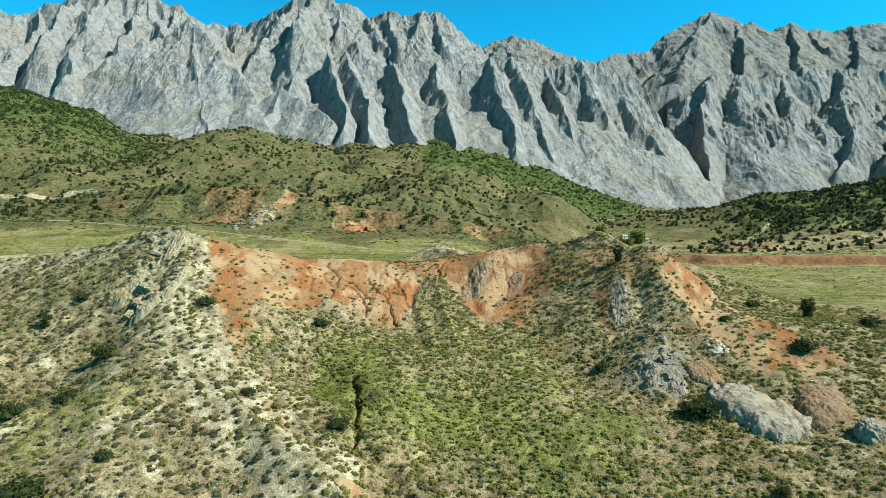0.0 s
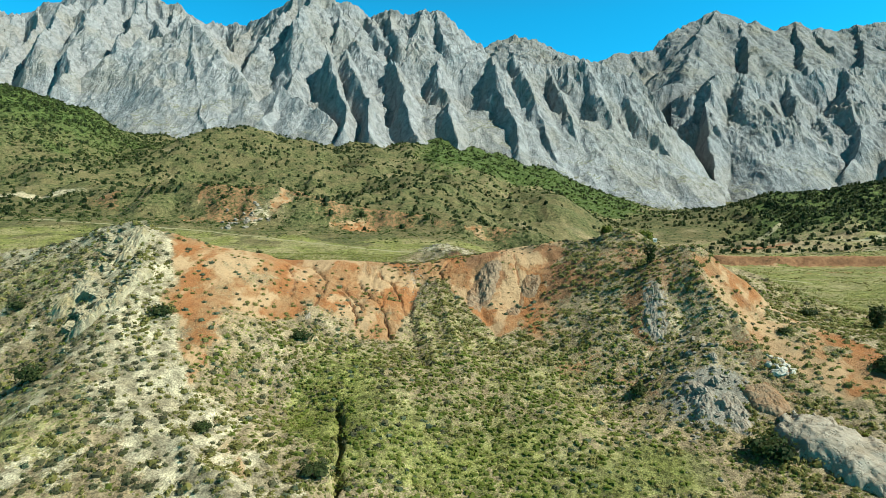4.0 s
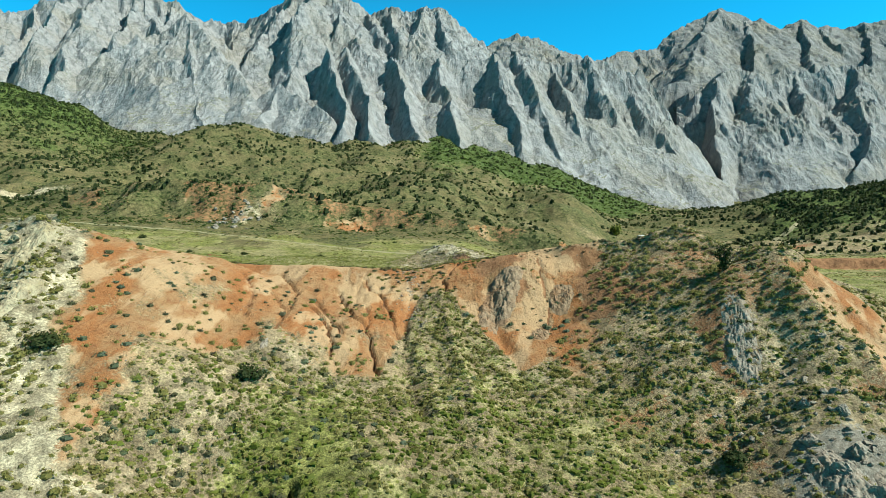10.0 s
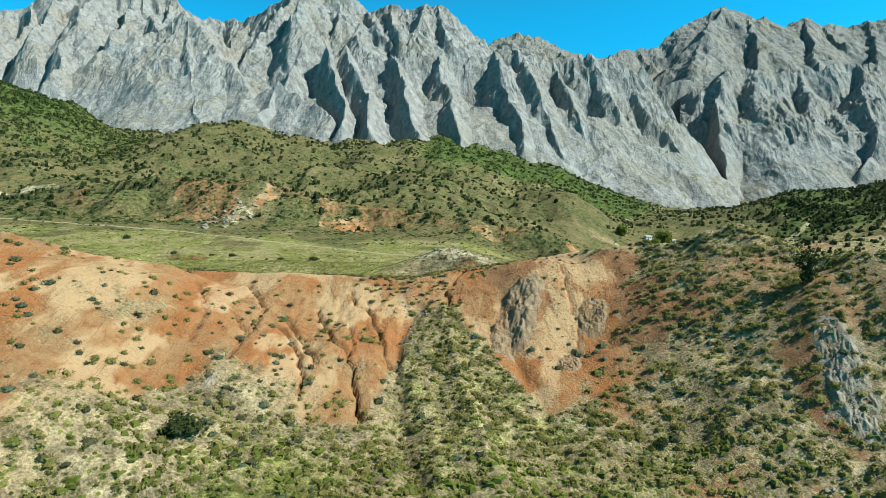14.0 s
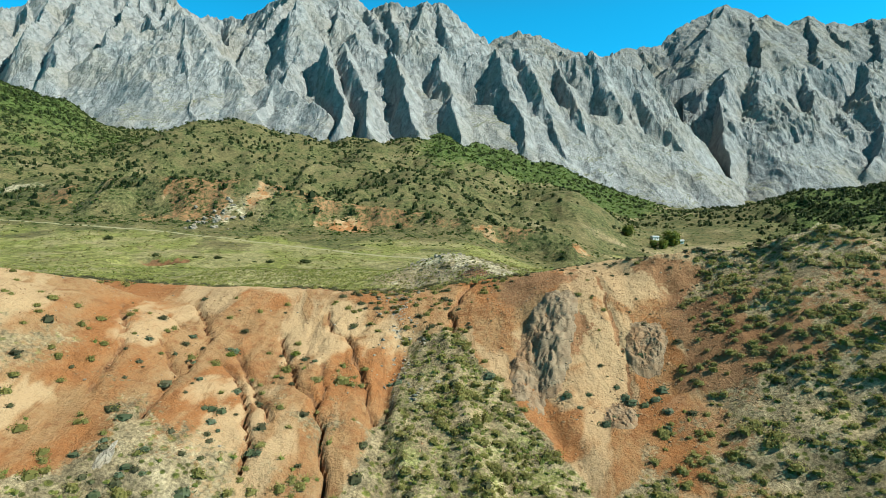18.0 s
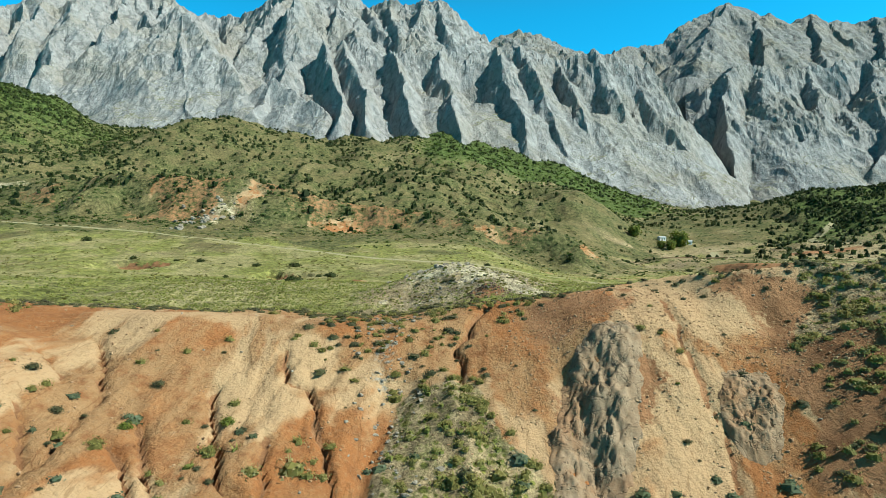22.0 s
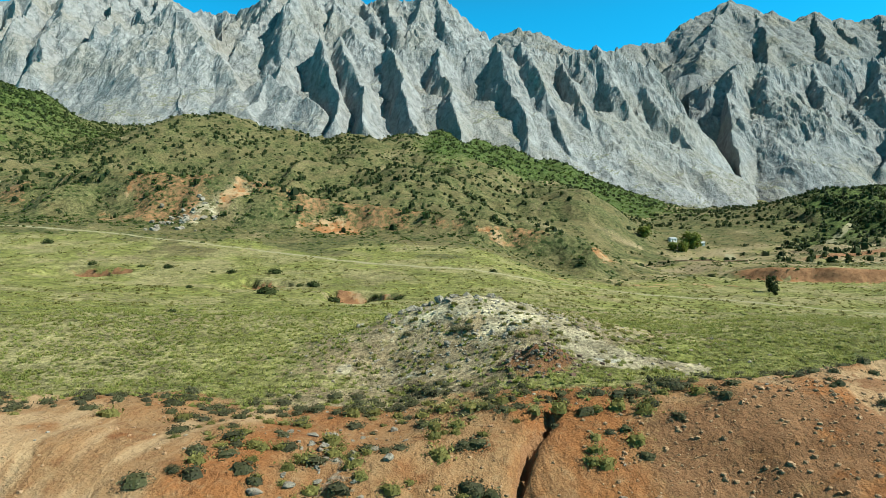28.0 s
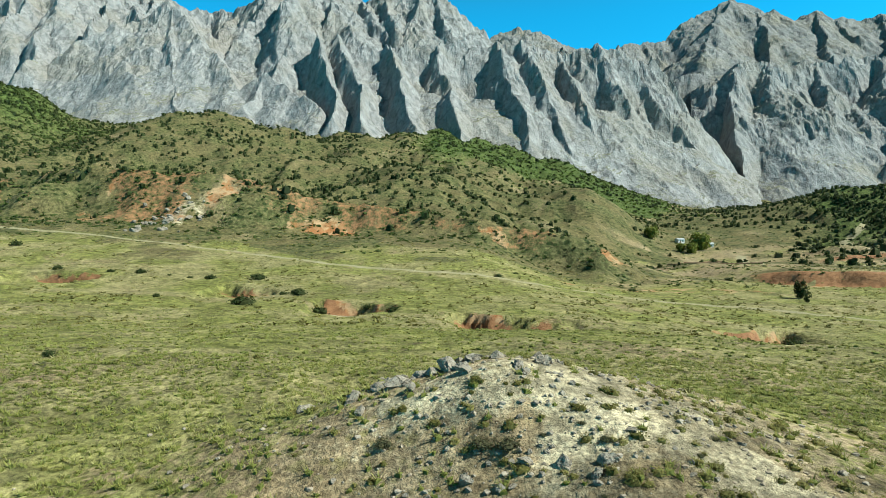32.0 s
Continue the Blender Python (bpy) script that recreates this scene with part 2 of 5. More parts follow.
BROADLEAF = leaf_material("broadleaf_scrub", (0.042, 0.075, 0.012), (0.100, 0.155, 0.024), (0.135, 0.165, 0.032))
TUSSOCK = leaf_material("grass_blades", (0.155, 0.172, 0.042), (0.325, 0.320, 0.090), (0.430, 0.380, 0.178), 0.4)
SILVER = leaf_material("silver_leaves", (0.070, 0.091, 0.056), (0.140, 0.175, 0.112), (0.189, 0.203, 0.147))
_b = Nodes("bark", 0.95, 0.1)
BARK = _b.finish(_b.mix(_b.noise(0.2), (0.039, 0.028, 0.020), (0.090, 0.067, 0.050)), _b.noise(0.05), 0.6, 0.02)

# ---- terrain: heights in metres ----
GRADS = np.random.RandomState(7).randn(4096, 2)
GRADS /= np.linalg.norm(GRADS, axis=1, keepdims=True)


def grad_noise(x, y):
    """Smooth gradient noise, about -1 to 1."""
    xi, yi = np.floor(x), np.floor(y)
    fx, fy = x - xi, y - yi
    xi, yi = xi.astype(np.int64), yi.astype(np.int64)
    ux, uy = fx * fx * fx * (fx * (fx * 6 - 15) + 10), fy * fy * fy * (fy * (fy * 6 - 15) + 10)

    def corner(a, b):
        h = ((xi + a) * 73856093) ^ ((yi + b) * 19349663)
        g = GRADS[((h >> 3) ^ h) & 4095]
        return g[..., 0] * (fx - a) + g[..., 1] * (fy - b)

    low = corner(0, 0) * (1 - ux) + corner(1, 0) * ux
    high = corner(0, 1) * (1 - ux) + corner(1, 1) * ux
    return 1.5 * (low * (1 - uy) + high * uy)


def fbm(x, y, size, octaves=4, gain=0.5):
    total, amp, f = 0.0, 1.0, 1.0 / size
    for k in range(octaves):
        total = total + amp * grad_noise(x * f + 17.3 * k, y * f - 9.1 * k)
        amp, f = amp * gain, f * 2.03
    return total


def ridged(x, y, size, octaves=4, gain=0.5):
    total, amp, f = 0.0, 1.0, 1.0 / size
    for k in range(octaves):
        total = total + amp * (1 - 2 * np.abs(grad_noise(x * f + 31.7 * k, y * f + 5.3 * k)))
        amp, f = amp * gain, f * 2.07
    return total


def ss(v, a, b):
    u = np.clip((v - a) / (b - a), 0, 1)
    return u * u * (3 - 2 * u)


def smax(a, b, w):
    return 0.5 * (a + b + np.sqrt((a - b) ** 2 + w * w))


def smin(a, b, w):
    return 0.5 * (a + b - np.sqrt((a - b) ** 2 + w * w))


def bump(x, y, cx, cy, rx, ry, h):
    return h * np.exp(-((x - cx) / rx) ** 2 - ((y - cy) / ry) ** 2)


def spine(x, y, pts, left, right, ahead=1.0, brow=0.0):
    """A ridge along a line of points, falling off on its left and right hand by these slopes, and ahead times as fast along y. brow: an extra drop close to the crest."""
    best = np.full(np.shape(x), -1e4)
    for (ax, ay, az), (bx, by, bz) in zip(pts, pts[1:]):
        dx, dy = bx - ax, by - ay
        run = math.hypot(dx, dy)
        s = np.clip(((x - ax) * dx + (y - ay) * dy) / run**2, 0, 1)
        px, py = x - ax - s * dx, (y - ay - s * dy) * ahead
        d = np.hypot(px, py)
        turn = (dx * py - dy * px) / (run * d + 1e-6)
        k = 0.5 * (left + right) + 0.5 * (left - right) * np.clip(turn, -1, 1)
        best = np.maximum(best, az + s * (bz - az) - k * d - brow * (1 - np.exp(-d / 7)))
    return best


def line_distance(x, y, pts):
    """Distance to a line of points in plan, and which side (positive: left hand)."""
    best, side = np.full(np.shape(x), 1e4), np.zeros(np.shape(x))
    for (ax, ay), (bx, by) in zip(pts, pts[1:]):
        dx, dy = bx - ax, by - ay
        s = np.clip(((x - ax) * dx + (y - ay) * dy) / (dx * dx + dy * dy), 0, 1)
        px, py = x - ax - s * dx, y - ay - s * dy
        d = np.hypot(px, py)
        side = np.where(d < best, np.sign(dx * py - dy * px), side)
        best = np.minimum(best, d)
    return best, side


RIM = 131.0
LEFT_RIDGE = [(-120, 126, 20), (-95, 122, 24), (-70, 118, 28.3), (-50, 111.5, 32.6), (-43, 97, 25.2), (-33, 80, 14.8), (-10, 57, 4.5)]
RIGHT_RIDGE = [(12, 131, 27.0), (20, 127, 28.6), (27, 124.5, 29.6), (33, 122, 32.0), (37.5, 109, 28.6), (39, 97, 21), (41, 88, 14.5), (45, 75, 9.0), (53, 64, 5)]
RILLS = [
    [(-25.0, 124.9), (-23.0, 122.4), (-21.0, 118.3), (-20.7, 115.6), (-20.6, 110.6), (-20.5, 106.5)],
    [(-27.0, 121.4), (-25.5, 121.1), (-23.1, 119.0)],
    [(-23.8, 115.8), (-22.9, 115.0), (-21.2, 112.4)],
    [(-18.4, 115.0), (-16.6, 112.8), (-15.7, 111.3), (-14.7, 109.2), (-13.9, 105.4)],
    [(-18.4, 117.3), (-15.7, 113.2), (-14.7, 111.3), (-13.2, 109.0)],
    [(-15.5, 120.8), (-13.9, 116.3), (-12.1, 112.9), (-10.7, 112.0), (-9.8, 109.2), (-8.3, 103.3)],
    [(-11.2, 116.9), (-10.5, 113.9), (-10.5, 112.4)],
    [(-12.2, 124.8), (-11.3, 121.6), (-9.9, 121.3), (-8.7, 117.7), (-7.7, 115.2), (-6.7, 112.2)],
    [(-28.6, 119.4), (-26.4, 115.4), (-25.1, 112.9), (-24.5, 107.8)],
    [(1.8, 132.1), (-0.9, 125.6), (-0.8, 122.0)],
    [(12.7, 126.2), (12.8, 121.2), (13.0, 119.7), (12.8, 118.6), (13.0, 117.3), (12.2, 113.9)],
]
GREEN_SPUR = [(-1.8, 122.5, 22.6), (-1.2, 119, 21.2), (0.5, 108, 16.5), (3, 94, 12.3)]
FRONT_RIDGE = [(-260, 450, 66), (-190, 430, 70), (-120, 425, 68), (-58, 420, 54), (0, 405, 44), (60, 390, 33)]
WASH = [(-160, 310), (-114, 286), (-98, 282), (-59, 273), (-48, 268), (-26, 249), (-13, 241), (0, 230), (11, 222), (47, 229), (64, 240), (120, 250)]
SWELLS = [(19, 99, 13, -2.3), (-23, 84, 13, -2.9), (-26, 115, 11, 2.0), (-53, 81, 13, -2.9), (10, 123, 6, 1.9), (16, 114, 6, -1.7), (22, 87, 6, -2.2), (61, 102, 13, -2.0), (-5, 138, 13, -1.0), (-5, 90, 9, 1.1), (34, 114, 6, -2.2), (43, 78, 13, -1.6), (-26, 108, 6, -1.3), (-56, 90, 13, -1.8), (-20, 84, 6, -2.2), (31, 87, 6, 1.5), (40, 108, 6, 1.5), (-14, 111, 6, 1.2), (-44, 120, 6, -1.0), (-38, 90, 6, -1.1)]
BANK = [(112, 372), (128, 352), (150, 340), (185, 333), (280, 312), (420, 285)]


CLAY_FOOT = [(0, 101), (-9, 100.8), (-18, 102), (-23.5, 100), (-27, 93), (-29.5, 88), (-28.6, 81.5), (-22, 73), (-14, 66), (-4, 57)]


def clay_side(x, y):
    """How far inside the bare clay a place lies, in metres: over the foot of the wall and within the left-hand crest."""
    foot, side = line_distance(x, y, CLAY_FOOT)
    crest, hand = line_distance(x, y, [p[:2] for p in LEFT_RIDGE])
    return np.where(x < -3, np.minimum(-side * foot, hand * crest - 1.5), -9.0)


def clay_window(x, y):
    """The bare wedge of clay right of the green spur, pointing down the slope."""
    up = y - 103.6 + 1.2 * grad_noise(x / 3, y / 3)
    return ss(np.minimum(x - 8.3 + 0.48 * up, 8.3 + 0.64 * up - x), -0.6, 0.9) * ss(up, 0, 3) * ss(RIM - y, -1, 2)


def wash_gate(x, y):
    banks = bump(x, y, -50, 268, 9, 14, 1) + bump(x, y, -21, 246, 8, 14, 1) + bump(x, y, 7, 224, 10, 14, 1) + bump(x, y, 54, 233, 12, 18, 0.9) + bump(x, y, -105, 283, 18, 14, 0.7)
    return ss(banks + 0.25 * grad_noise(x / 5, y / 5), 0.25, 0.6)


def rim_line(x):
    return RIM + 2.0 * grad_noise(x / 21 + 4.0, x * 0 + 0.5) + 1.2 * grad_noise(x / 6.5, x * 0 + 7.7) - 0.012 * np.clip(np.abs(x) - 30, 0, 60) ** 1.5


def brink(x):
    """Where the turf of the plain ends: over the wall a strip of bare level clay lies between it and the drop, and on the right it follows the crest of the ridge."""
    return rim_line(x) + 4.4 * ss(-x, -3, 4) * (1 - ss(-x, 28, 42)) - 9.5 * ss(x, 8, 38)


def plain_rise(x, y):
    """How the plain climbs towards the red ridge, most of all on its left."""
    az = x / np.maximum(y, 60)
    return (14 + 8 * ss(-az, 0.12, 0.7)) * np.clip((y - 262) / 125, 0, 1) ** 1.25 * (1 - ss(az, -0.02, 0.16))


def upland(x, y):
    """The plain behind the rim, the foothills and the apron up to the mountains."""
    z = 26.4 - 7.0 * ss(y, 142, 225) - 5.0 * ss(x, 5, 70) * ss(y, 100, 240) + 2.5 * ss(-x, 20, 140) * ss(y, 140, 240)
    z = np.where(y < 150, z - 9.5 * ss(x, 44, 75), z - 9.5 * ss(x, 44, 75) * (1 - ss(y, 150, 240)))
    z = z + bump(x, y, -2.0, 145.0, 6.4, 4.6, 2.5) + bump(x, y, 2.5, 140.5, 4.5, 4.0, 0.7) + bump(x, y, 1.8, 135.7, 1.4, 0.9, 0.9) * (0.8 + 0.4 * grad_noise(x / 0.7, y / 0.7)) + 0.5 * fbm(x, y, 30, 2)
    z = z - 1.2 * ss(-x, -2, 6) * (1 - ss(-x, 32, 46)) * (1 - ss(y, 138, 160)) + 0.3 * bump(x, y, -2.4, 144.5, 6, 4.5, 1)
    az = x / np.maximum(y, 60)
    z = z + 14 * ss(y, 700, 900) * ss(az, -0.15, 0) * (1 - ss(az, 0.25, 0.38))
    slope = 0.262 - 0.022 * ss(az, -0.2, 0.0) - 0.105 * ss(az, 0.0, 0.40)
    run = np.maximum(y - 385 - 110 * ss(az, 0.15, 0.30), 0)
    z = z + slope * (np.sqrt(run * run + 900) - 30) * 1.02 + plain_rise(x, y)
    z = smax(z, spine(x + 7 * fbm(x, y, 40, 2), y + 9 * fbm(x + 99, y, 35, 3), FRONT_RIDGE, 0.35, 0.78), 4)
    z = z + bump(x, y, -570, 720, 170, 150, 92) + bump(x, y, -275, 790, 85, 90, 36) - bump(x, y, -395, 760, 45, 160, 22) + bump(x, y, 118, 620, 42, 70, 24)
    z = z + bump(x, y, 600, 640, 260, 210, 78) + bump(x, y, 330, 470, 80, 60, 7)
    vale = 1 - 0.85 * ss(az, 0.14, 0.26) * (1 - ss(az, 0.42, 0.52))
    z = z + vale * ss(y, 380, 520) * (9 * fbm(x, y, 130, 4) + 3.0 * ridged(x, y, 60, 3) - 5.0 * ridged(x + 12 * fbm(x, y, 60, 2), y * 0.35, 75, 3, 0.5))
    d, side = line_distance(x + 2.5 * fbm(x, y, 14, 3), y + 2.5 * fbm(x + 50, y, 14, 3), BANK)
    z = z + np.where(side > 0, 5.0 + 0.8 * grad_noise(x / 17, y / 17), 0.0) * ss(d, 0, 5) * (1 - ss(d, 20, 160)) * ss(x, 112, 135)
    d, side = line_distance(x + 2 * fbm(x, y, 12, 3), y + 2 * fbm(x, y + 40, 12, 3), WASH)
    return z - 3.0 * np.where(side > 0, 1 - ss(d, 0.2, 1.6), np.exp(-d / 13)) * wash_gate(x, y + np.where(side > 0, 0, 0.6 * d))


def ground_height(x, y):
    up = upland(x, y)
    edge = rim_line(x)
    d = np.maximum(edge - y, 0)
    # lobes of clay and the narrow rills cut between them
    fan = (x + 3) / (1 + 0.010 * d) + 0.9 * grad_noise(x / 6, y / 8) + 0.25 * grad_noise(x / 1.7, y / 1.9)
    wall = ss(d, 0.8, 9) * (1 - ss(d, 16, 32)) * ss(x, -64, -48)
    lobe = np.abs(grad_noise(fan / 4.6 + 11.3, d * 0.012))
    cut = np.exp(-((grad_noise(fan / 3.1, d * 0.030 + 3.0) / 0.07) ** 2)) + 0.6 * np.exp(-((grad_noise(fan / 1.5 + 9, d * 0.05) / 0.08) ** 2))
    bowl = 26.3 + 1.2 * ss(x, 0, 15) - 0.20 * d - 0.0011 * d * d - 7.0 * (1 - np.exp(-((d / 15) ** 1.25)))
    bowl = bowl + wall * (0.10 * fbm(x, 0.45 * y, 1.2, 3) + 0.40 * np.minimum(lobe, 0.5) - 0.18 * cut)
    bowl = bowl + 0.0035 * np.clip(np.abs(x + 2) - 8, 0, 40) ** 2 * ss(d, 10, 40)
    z = np.where(y > edge, up, smin(up, bowl, 0.5))
    wx, wy = x + 1.3 * fbm(x, y, 9, 3), y + 1.3 * fbm(x + 30, y, 9, 3)
    near = 1 - ss(y, 142, 168)
    z = smax(z, spine(wx, wy, LEFT_RIDGE, 0.37, 0.62) * near - 40 * (1 - near), 1.5)
    z = smax(z, spine(wx, wy, RIGHT_RIDGE, 0.60, 0.47, 1.6, 0.8) * near - 40 * (1 - near), 1.5)
    z = smax(z, spine(x + 0.4 * fbm(x, y, 5, 2), y, GREEN_SPUR, 0.62, 0.62), 0.6)
    near_wall = (y > 100) & (y < 133) & (np.abs(x) < 40)
    if near_wall.any():
        qx, qy = x[near_wall], y[near_wall]
        qx, qy = qx + 0.35 * fbm(qx, qy, 2.2, 2), qy + 0.3 * fbm(qx + 9, qy, 2.2, 2)
        deep = np.zeros(qx.shape)
        for k, line in enumerate(RILLS):
            g, _ = line_distance(qx, qy, line)
            deep = np.maximum(deep, (0.9 if k in (0, 5) else 0.3 if k == 10 else 0.7) * np.exp(-((g / 0.16) ** 2)) + 0.07 * np.exp(-((g / 0.9) ** 2)))
        z = z.copy()
        z[near_wall] -= deep
    # gullies on both sides of the green spur and the ditch on the bowl's floor
    for line, depth, width in (([(-5, 122), (-6.2, 112), (-4.5, 101), (-3, 96)], 0.9, 1.1), ([(5, 119), (7.0, 108), (8.0, 100)], 0.45, 1.1), ([(-13.2, 85), (-11.8, 80.5), (-11.4, 76), (-10.3, 68.5), (-6.7, 66.5), (-3.9, 63.5), (2, 52)], 1.1, 0.42)):
        g, _ = line_distance(x + 0.5 * fbm(x, y, 3, 2), y, line)
        z = z - depth * np.exp(-((g / width) ** 2))
    for cx, cy, r, h in SWELLS:
        z = z + bump(x, y, cx, cy, r, r, h)
    z = z - 2.5 * ss(-y, -35, 60)
    close = 1 - ss(y, 250, 500)
    return z + close * (0.16 * fbm(x, y, 3.5, 3) + 0.25 * fbm(x, y, 12, 2)) + (1 - close) * 0.8 * fbm(x, y, 25, 3)


# ---- mesh helpers ----
def mesh_of(name, verts, faces, size, material, smooth=False):
    """A mesh from arrays; faces all have size corners."""
    me = bpy.data.meshes.new(name)
    verts, faces = np.asarray(verts, np.float32), np.asarray(faces, np.int32)
    me.vertices.add(len(verts))
    me.vertices.foreach_set("co", verts.ravel())
    me.loops.add(faces.size)
    me.loops.foreach_set("vertex_index", faces.ravel())
    me.polygons.add(len(faces))
    me.polygons.foreach_set("loop_start", np.arange(0, faces.size, size, dtype=np.int32))
    me.polygons.foreach_set("use_smooth", np.full(len(faces), smooth))
    me.update(calc_edges=True)
    me.materials.append(material)
    return me


def paint(me, name, values):
    """A value or a colour at every vertex."""
    values = np.asarray(values, np.float32)
    if values.ndim == 1:
        me.attributes.new(name, "FLOAT", "POINT").data.foreach_set("value", values)
    else:
        rgba = np.ones((len(values), 4), np.float32)
        rgba[:, : values.shape[1]] = values
        me.attributes.new(name, "FLOAT_COLOR", "POINT").data.foreach_set("color", rgba.ravel())


def sheet(name, x, y, z, material, keep=None, smooth=True):
    rows, cols = x.shape
    i = np.arange(rows * cols).reshape(rows, cols)
    quads = np.stack([i[:-1, :-1], i[:-1, 1:], i[1:, 1:], i[1:, :-1]], -1)
    if keep is not None:
        quads = quads[keep[:-1, :-1] | keep[:-1, 1:] | keep[1:, 1:] | keep[1:, :-1]]
    return mesh_of(name, np.stack([x, y, z], -1).reshape(-1, 3), quads.reshape(-1, 4), 4, material, smooth)


# ---- ground ----
def ground_rows():
    ys, y = list(-420 + 445 * np.linspace(0, 1, 60) ** 0.6), 27.0
    while y < 2900:
        ys.append(y)
        y += 0.22 if 106 < y < 132 else 0.4 if 50 < y < 150 else 0.7 if y <= 50 else min(0.35 + 0.0135 * (y - 150), 1.1 if y < 380 else 99)
    return np.array(ys)


us = np.linspace(-1, 1, 580)
gy, gu = np.meshgrid(ground_rows(), 0.28 * us + 0.72 * us**3, indexing="ij")
gx = gu * (110 + 0.90 * np.maximum(gy, 0) + 0.5 * np.maximum(-gy, 0))
gz = ground_height(gx, gy)
ROAD = [(-260, 378), (-183, 364), (-143, 356), (-105, 345), (-77, 336), (-39, 316), (-9, 303), (16, 297), (45, 297), (75, 283), (94, 256), (130, 225)]


def green_belt(x, y):
    """The fresh green slope at the foot of the cliffs."""
    az = x / np.maximum(y, 60)
    return ss(az, -0.11, 0.0) * (1 - ss(az, 0.28, 0.42)) * ss(y + 60 * fbm(x, y, 80, 2), 690, 800)


def covers(x, y):
    """How far each kind of ground covers a place: red clay, turf, pale earth; track, brown earth with the painted shade
    of the rills, scree.
    """
    d = brink(x) - y
    n1, n2 = fbm(x, y, 9, 3), fbm(x + 60, y + 20, 28, 3)
    spur = spine(x, y, GREEN_SPUR, 0.62, 0.62) - (24 - 0.42 * d)
    right = ss(x, 14, 22) * ss(d, -6, 1)
    wall = ss(d + 1.5 * n1, -2.8, 0.5) * (1 - ss(d + 5 * n1, 17, 27)) * ss(x, -42, -32) * (1 - right)
    gl, sl = line_distance(x, y, [p[:2] for p in LEFT_RIDGE])
    gr, sr = line_distance(x, y, [p[:2] for p in RIGHT_RIDGE])
    flank = ss(clay_side(x, y) + 1.4 * n1, -1.0, 1.2) * ss(d, -1, 0.5)
    gs, _ = line_distance(x, y, [p[:2] for p in GREEN_SPUR])
    green_spur = (1 - ss(gs, 2.0 + 0.30 * np.maximum(122 - y, 0), 3.5 + 0.34 * np.maximum(122 - y, 0))) * ss(122.5 - y, 0, 1.5)
    red = np.maximum(wall * ss(n2, -1.2, -0.5), (0.66 + 0.35 * n1 - 0.16 * ss(-y, -92, -70)) * flank) * (1 - green_spur)
    outer = ss(sr * gr, -1.0, 2) * (1 - ss(gr, 9, 17)) * ss(y, 70, 80) * (1 - ss(y, 106, 114))
    red = np.maximum(red, outer * ss(n1, -0.5, 0.2))
    red = red * (1 - 0.75 * (1 - ss(gl + 1.5 * n1, 2.5, 6.5)) * (x < -20))
    window = clay_window(x, y)
    red = np.maximum(red, 0.9 * window)
    front = spine(x, y, FRONT_RIDGE, 0.35, 0.78) - upland_base(x, y)
    red = np.maximum(red, 0.58 * ss(front, -5, 3) * ss(fbm(x, y, 20, 4), 0.1, 0.7) * ss(y, 340, 370) * (1 - ss(y, 440, 470)))
    red = np.maximum(red, bump(x, y, -55, 398, 16, 14, 0.9) + bump(x, y, -128, 398, 9, 26, 0.5))
    red = np.maximum(red, 0.7 * bump(x, y, 70, 330, 60, 14, 1) * ss(n1, -0.3, 0.3))
    gb, sb = line_distance(x, y, BANK)
    brown = (1 - ss(gb, 5, 13)) * ss(x, 115, 132) * (0.6 + 0.4 * sb)
    brown = np.maximum(brown, bump(x, y, 232, 452, 34, 9, 0.9) + bump(x, y, 180, 275, 45, 5, 0.8) * ss(n1, -0.3, 0.3))
    gw, _ = line_distance(x, y, WASH)
    brown = np.maximum(brown, 0.8 * (1 - ss(gw, 0.8, 2.0)) * wash_gate(x, y))
    red = np.maximum(red, 0.75 * (1 - ss(gw, 1.5, 3.5)) * wash_gate(x, y) * ss(n1, -0.3, 0.2))
    red = np.maximum(red, 0.8 * (1 - ss(gb, 6, 14)) * ss(x, 115, 132) * ss(n1, -0.1, 0.4))
    brown = np.maximum(brown, 0.9 * bump(x, y, 1.8, 135.5, 1.7, 1.2, 1.3))
    brown = np.maximum(brown, 0.50 * ss(front, -5, 6) * ss(fbm(x + 80, y, 40, 3), -0.5, 0.3) * (1 - ss(y, 440, 480)))
    brown = np.maximum(brown, 0.42 * bump(x, y, -1, 141.5, 6.0, 3.4, 1) * ss(fbm(x, y, 4, 3), -0.4, 0.4))
    brown = np.maximum(brown, (0.62 + 0.20 * ss(x, 8, 12)) * ss(x, 1, 5) * (1 - ss(x, 22, 30)) * ss(d, 0, 2) * (1 - ss(d, 13, 20)) * ss(n1, -0.5, 0.2))
    brown = np.maximum(brown, 0.50 * (right * ss(gr, 0, 3) * (1 - ss(gr, 12, 18))) * ss(n1, -0.2, 0.6))
    brown = np.maximum(brown, 0.75 * bump(x, y, 28, 98, 6, 10, 1.1) * ss(n1, -0.5, 0.2))
    brown = np.maximum(brown, 0.46 * ss(x, 10, 16) * (1 - ss(x, 40, 50)) * ss(d, 0, 2) * (1 - ss(d, 34, 50)) * ss(n1, -0.5, 0.2))
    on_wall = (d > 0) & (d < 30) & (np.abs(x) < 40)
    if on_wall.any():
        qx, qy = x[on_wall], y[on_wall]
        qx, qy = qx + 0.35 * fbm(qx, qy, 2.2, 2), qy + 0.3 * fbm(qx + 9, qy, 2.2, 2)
        # the shade down in each rill is painted with the brown cover
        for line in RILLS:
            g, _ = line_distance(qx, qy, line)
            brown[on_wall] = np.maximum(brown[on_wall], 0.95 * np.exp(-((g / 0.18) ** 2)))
    turf = 0.36 + 0.22 * bump(x, y, 2, 82, 24, 18, 1) + 0.22 * n2 + 0.15 * n1 - wall - 0.75 * flank
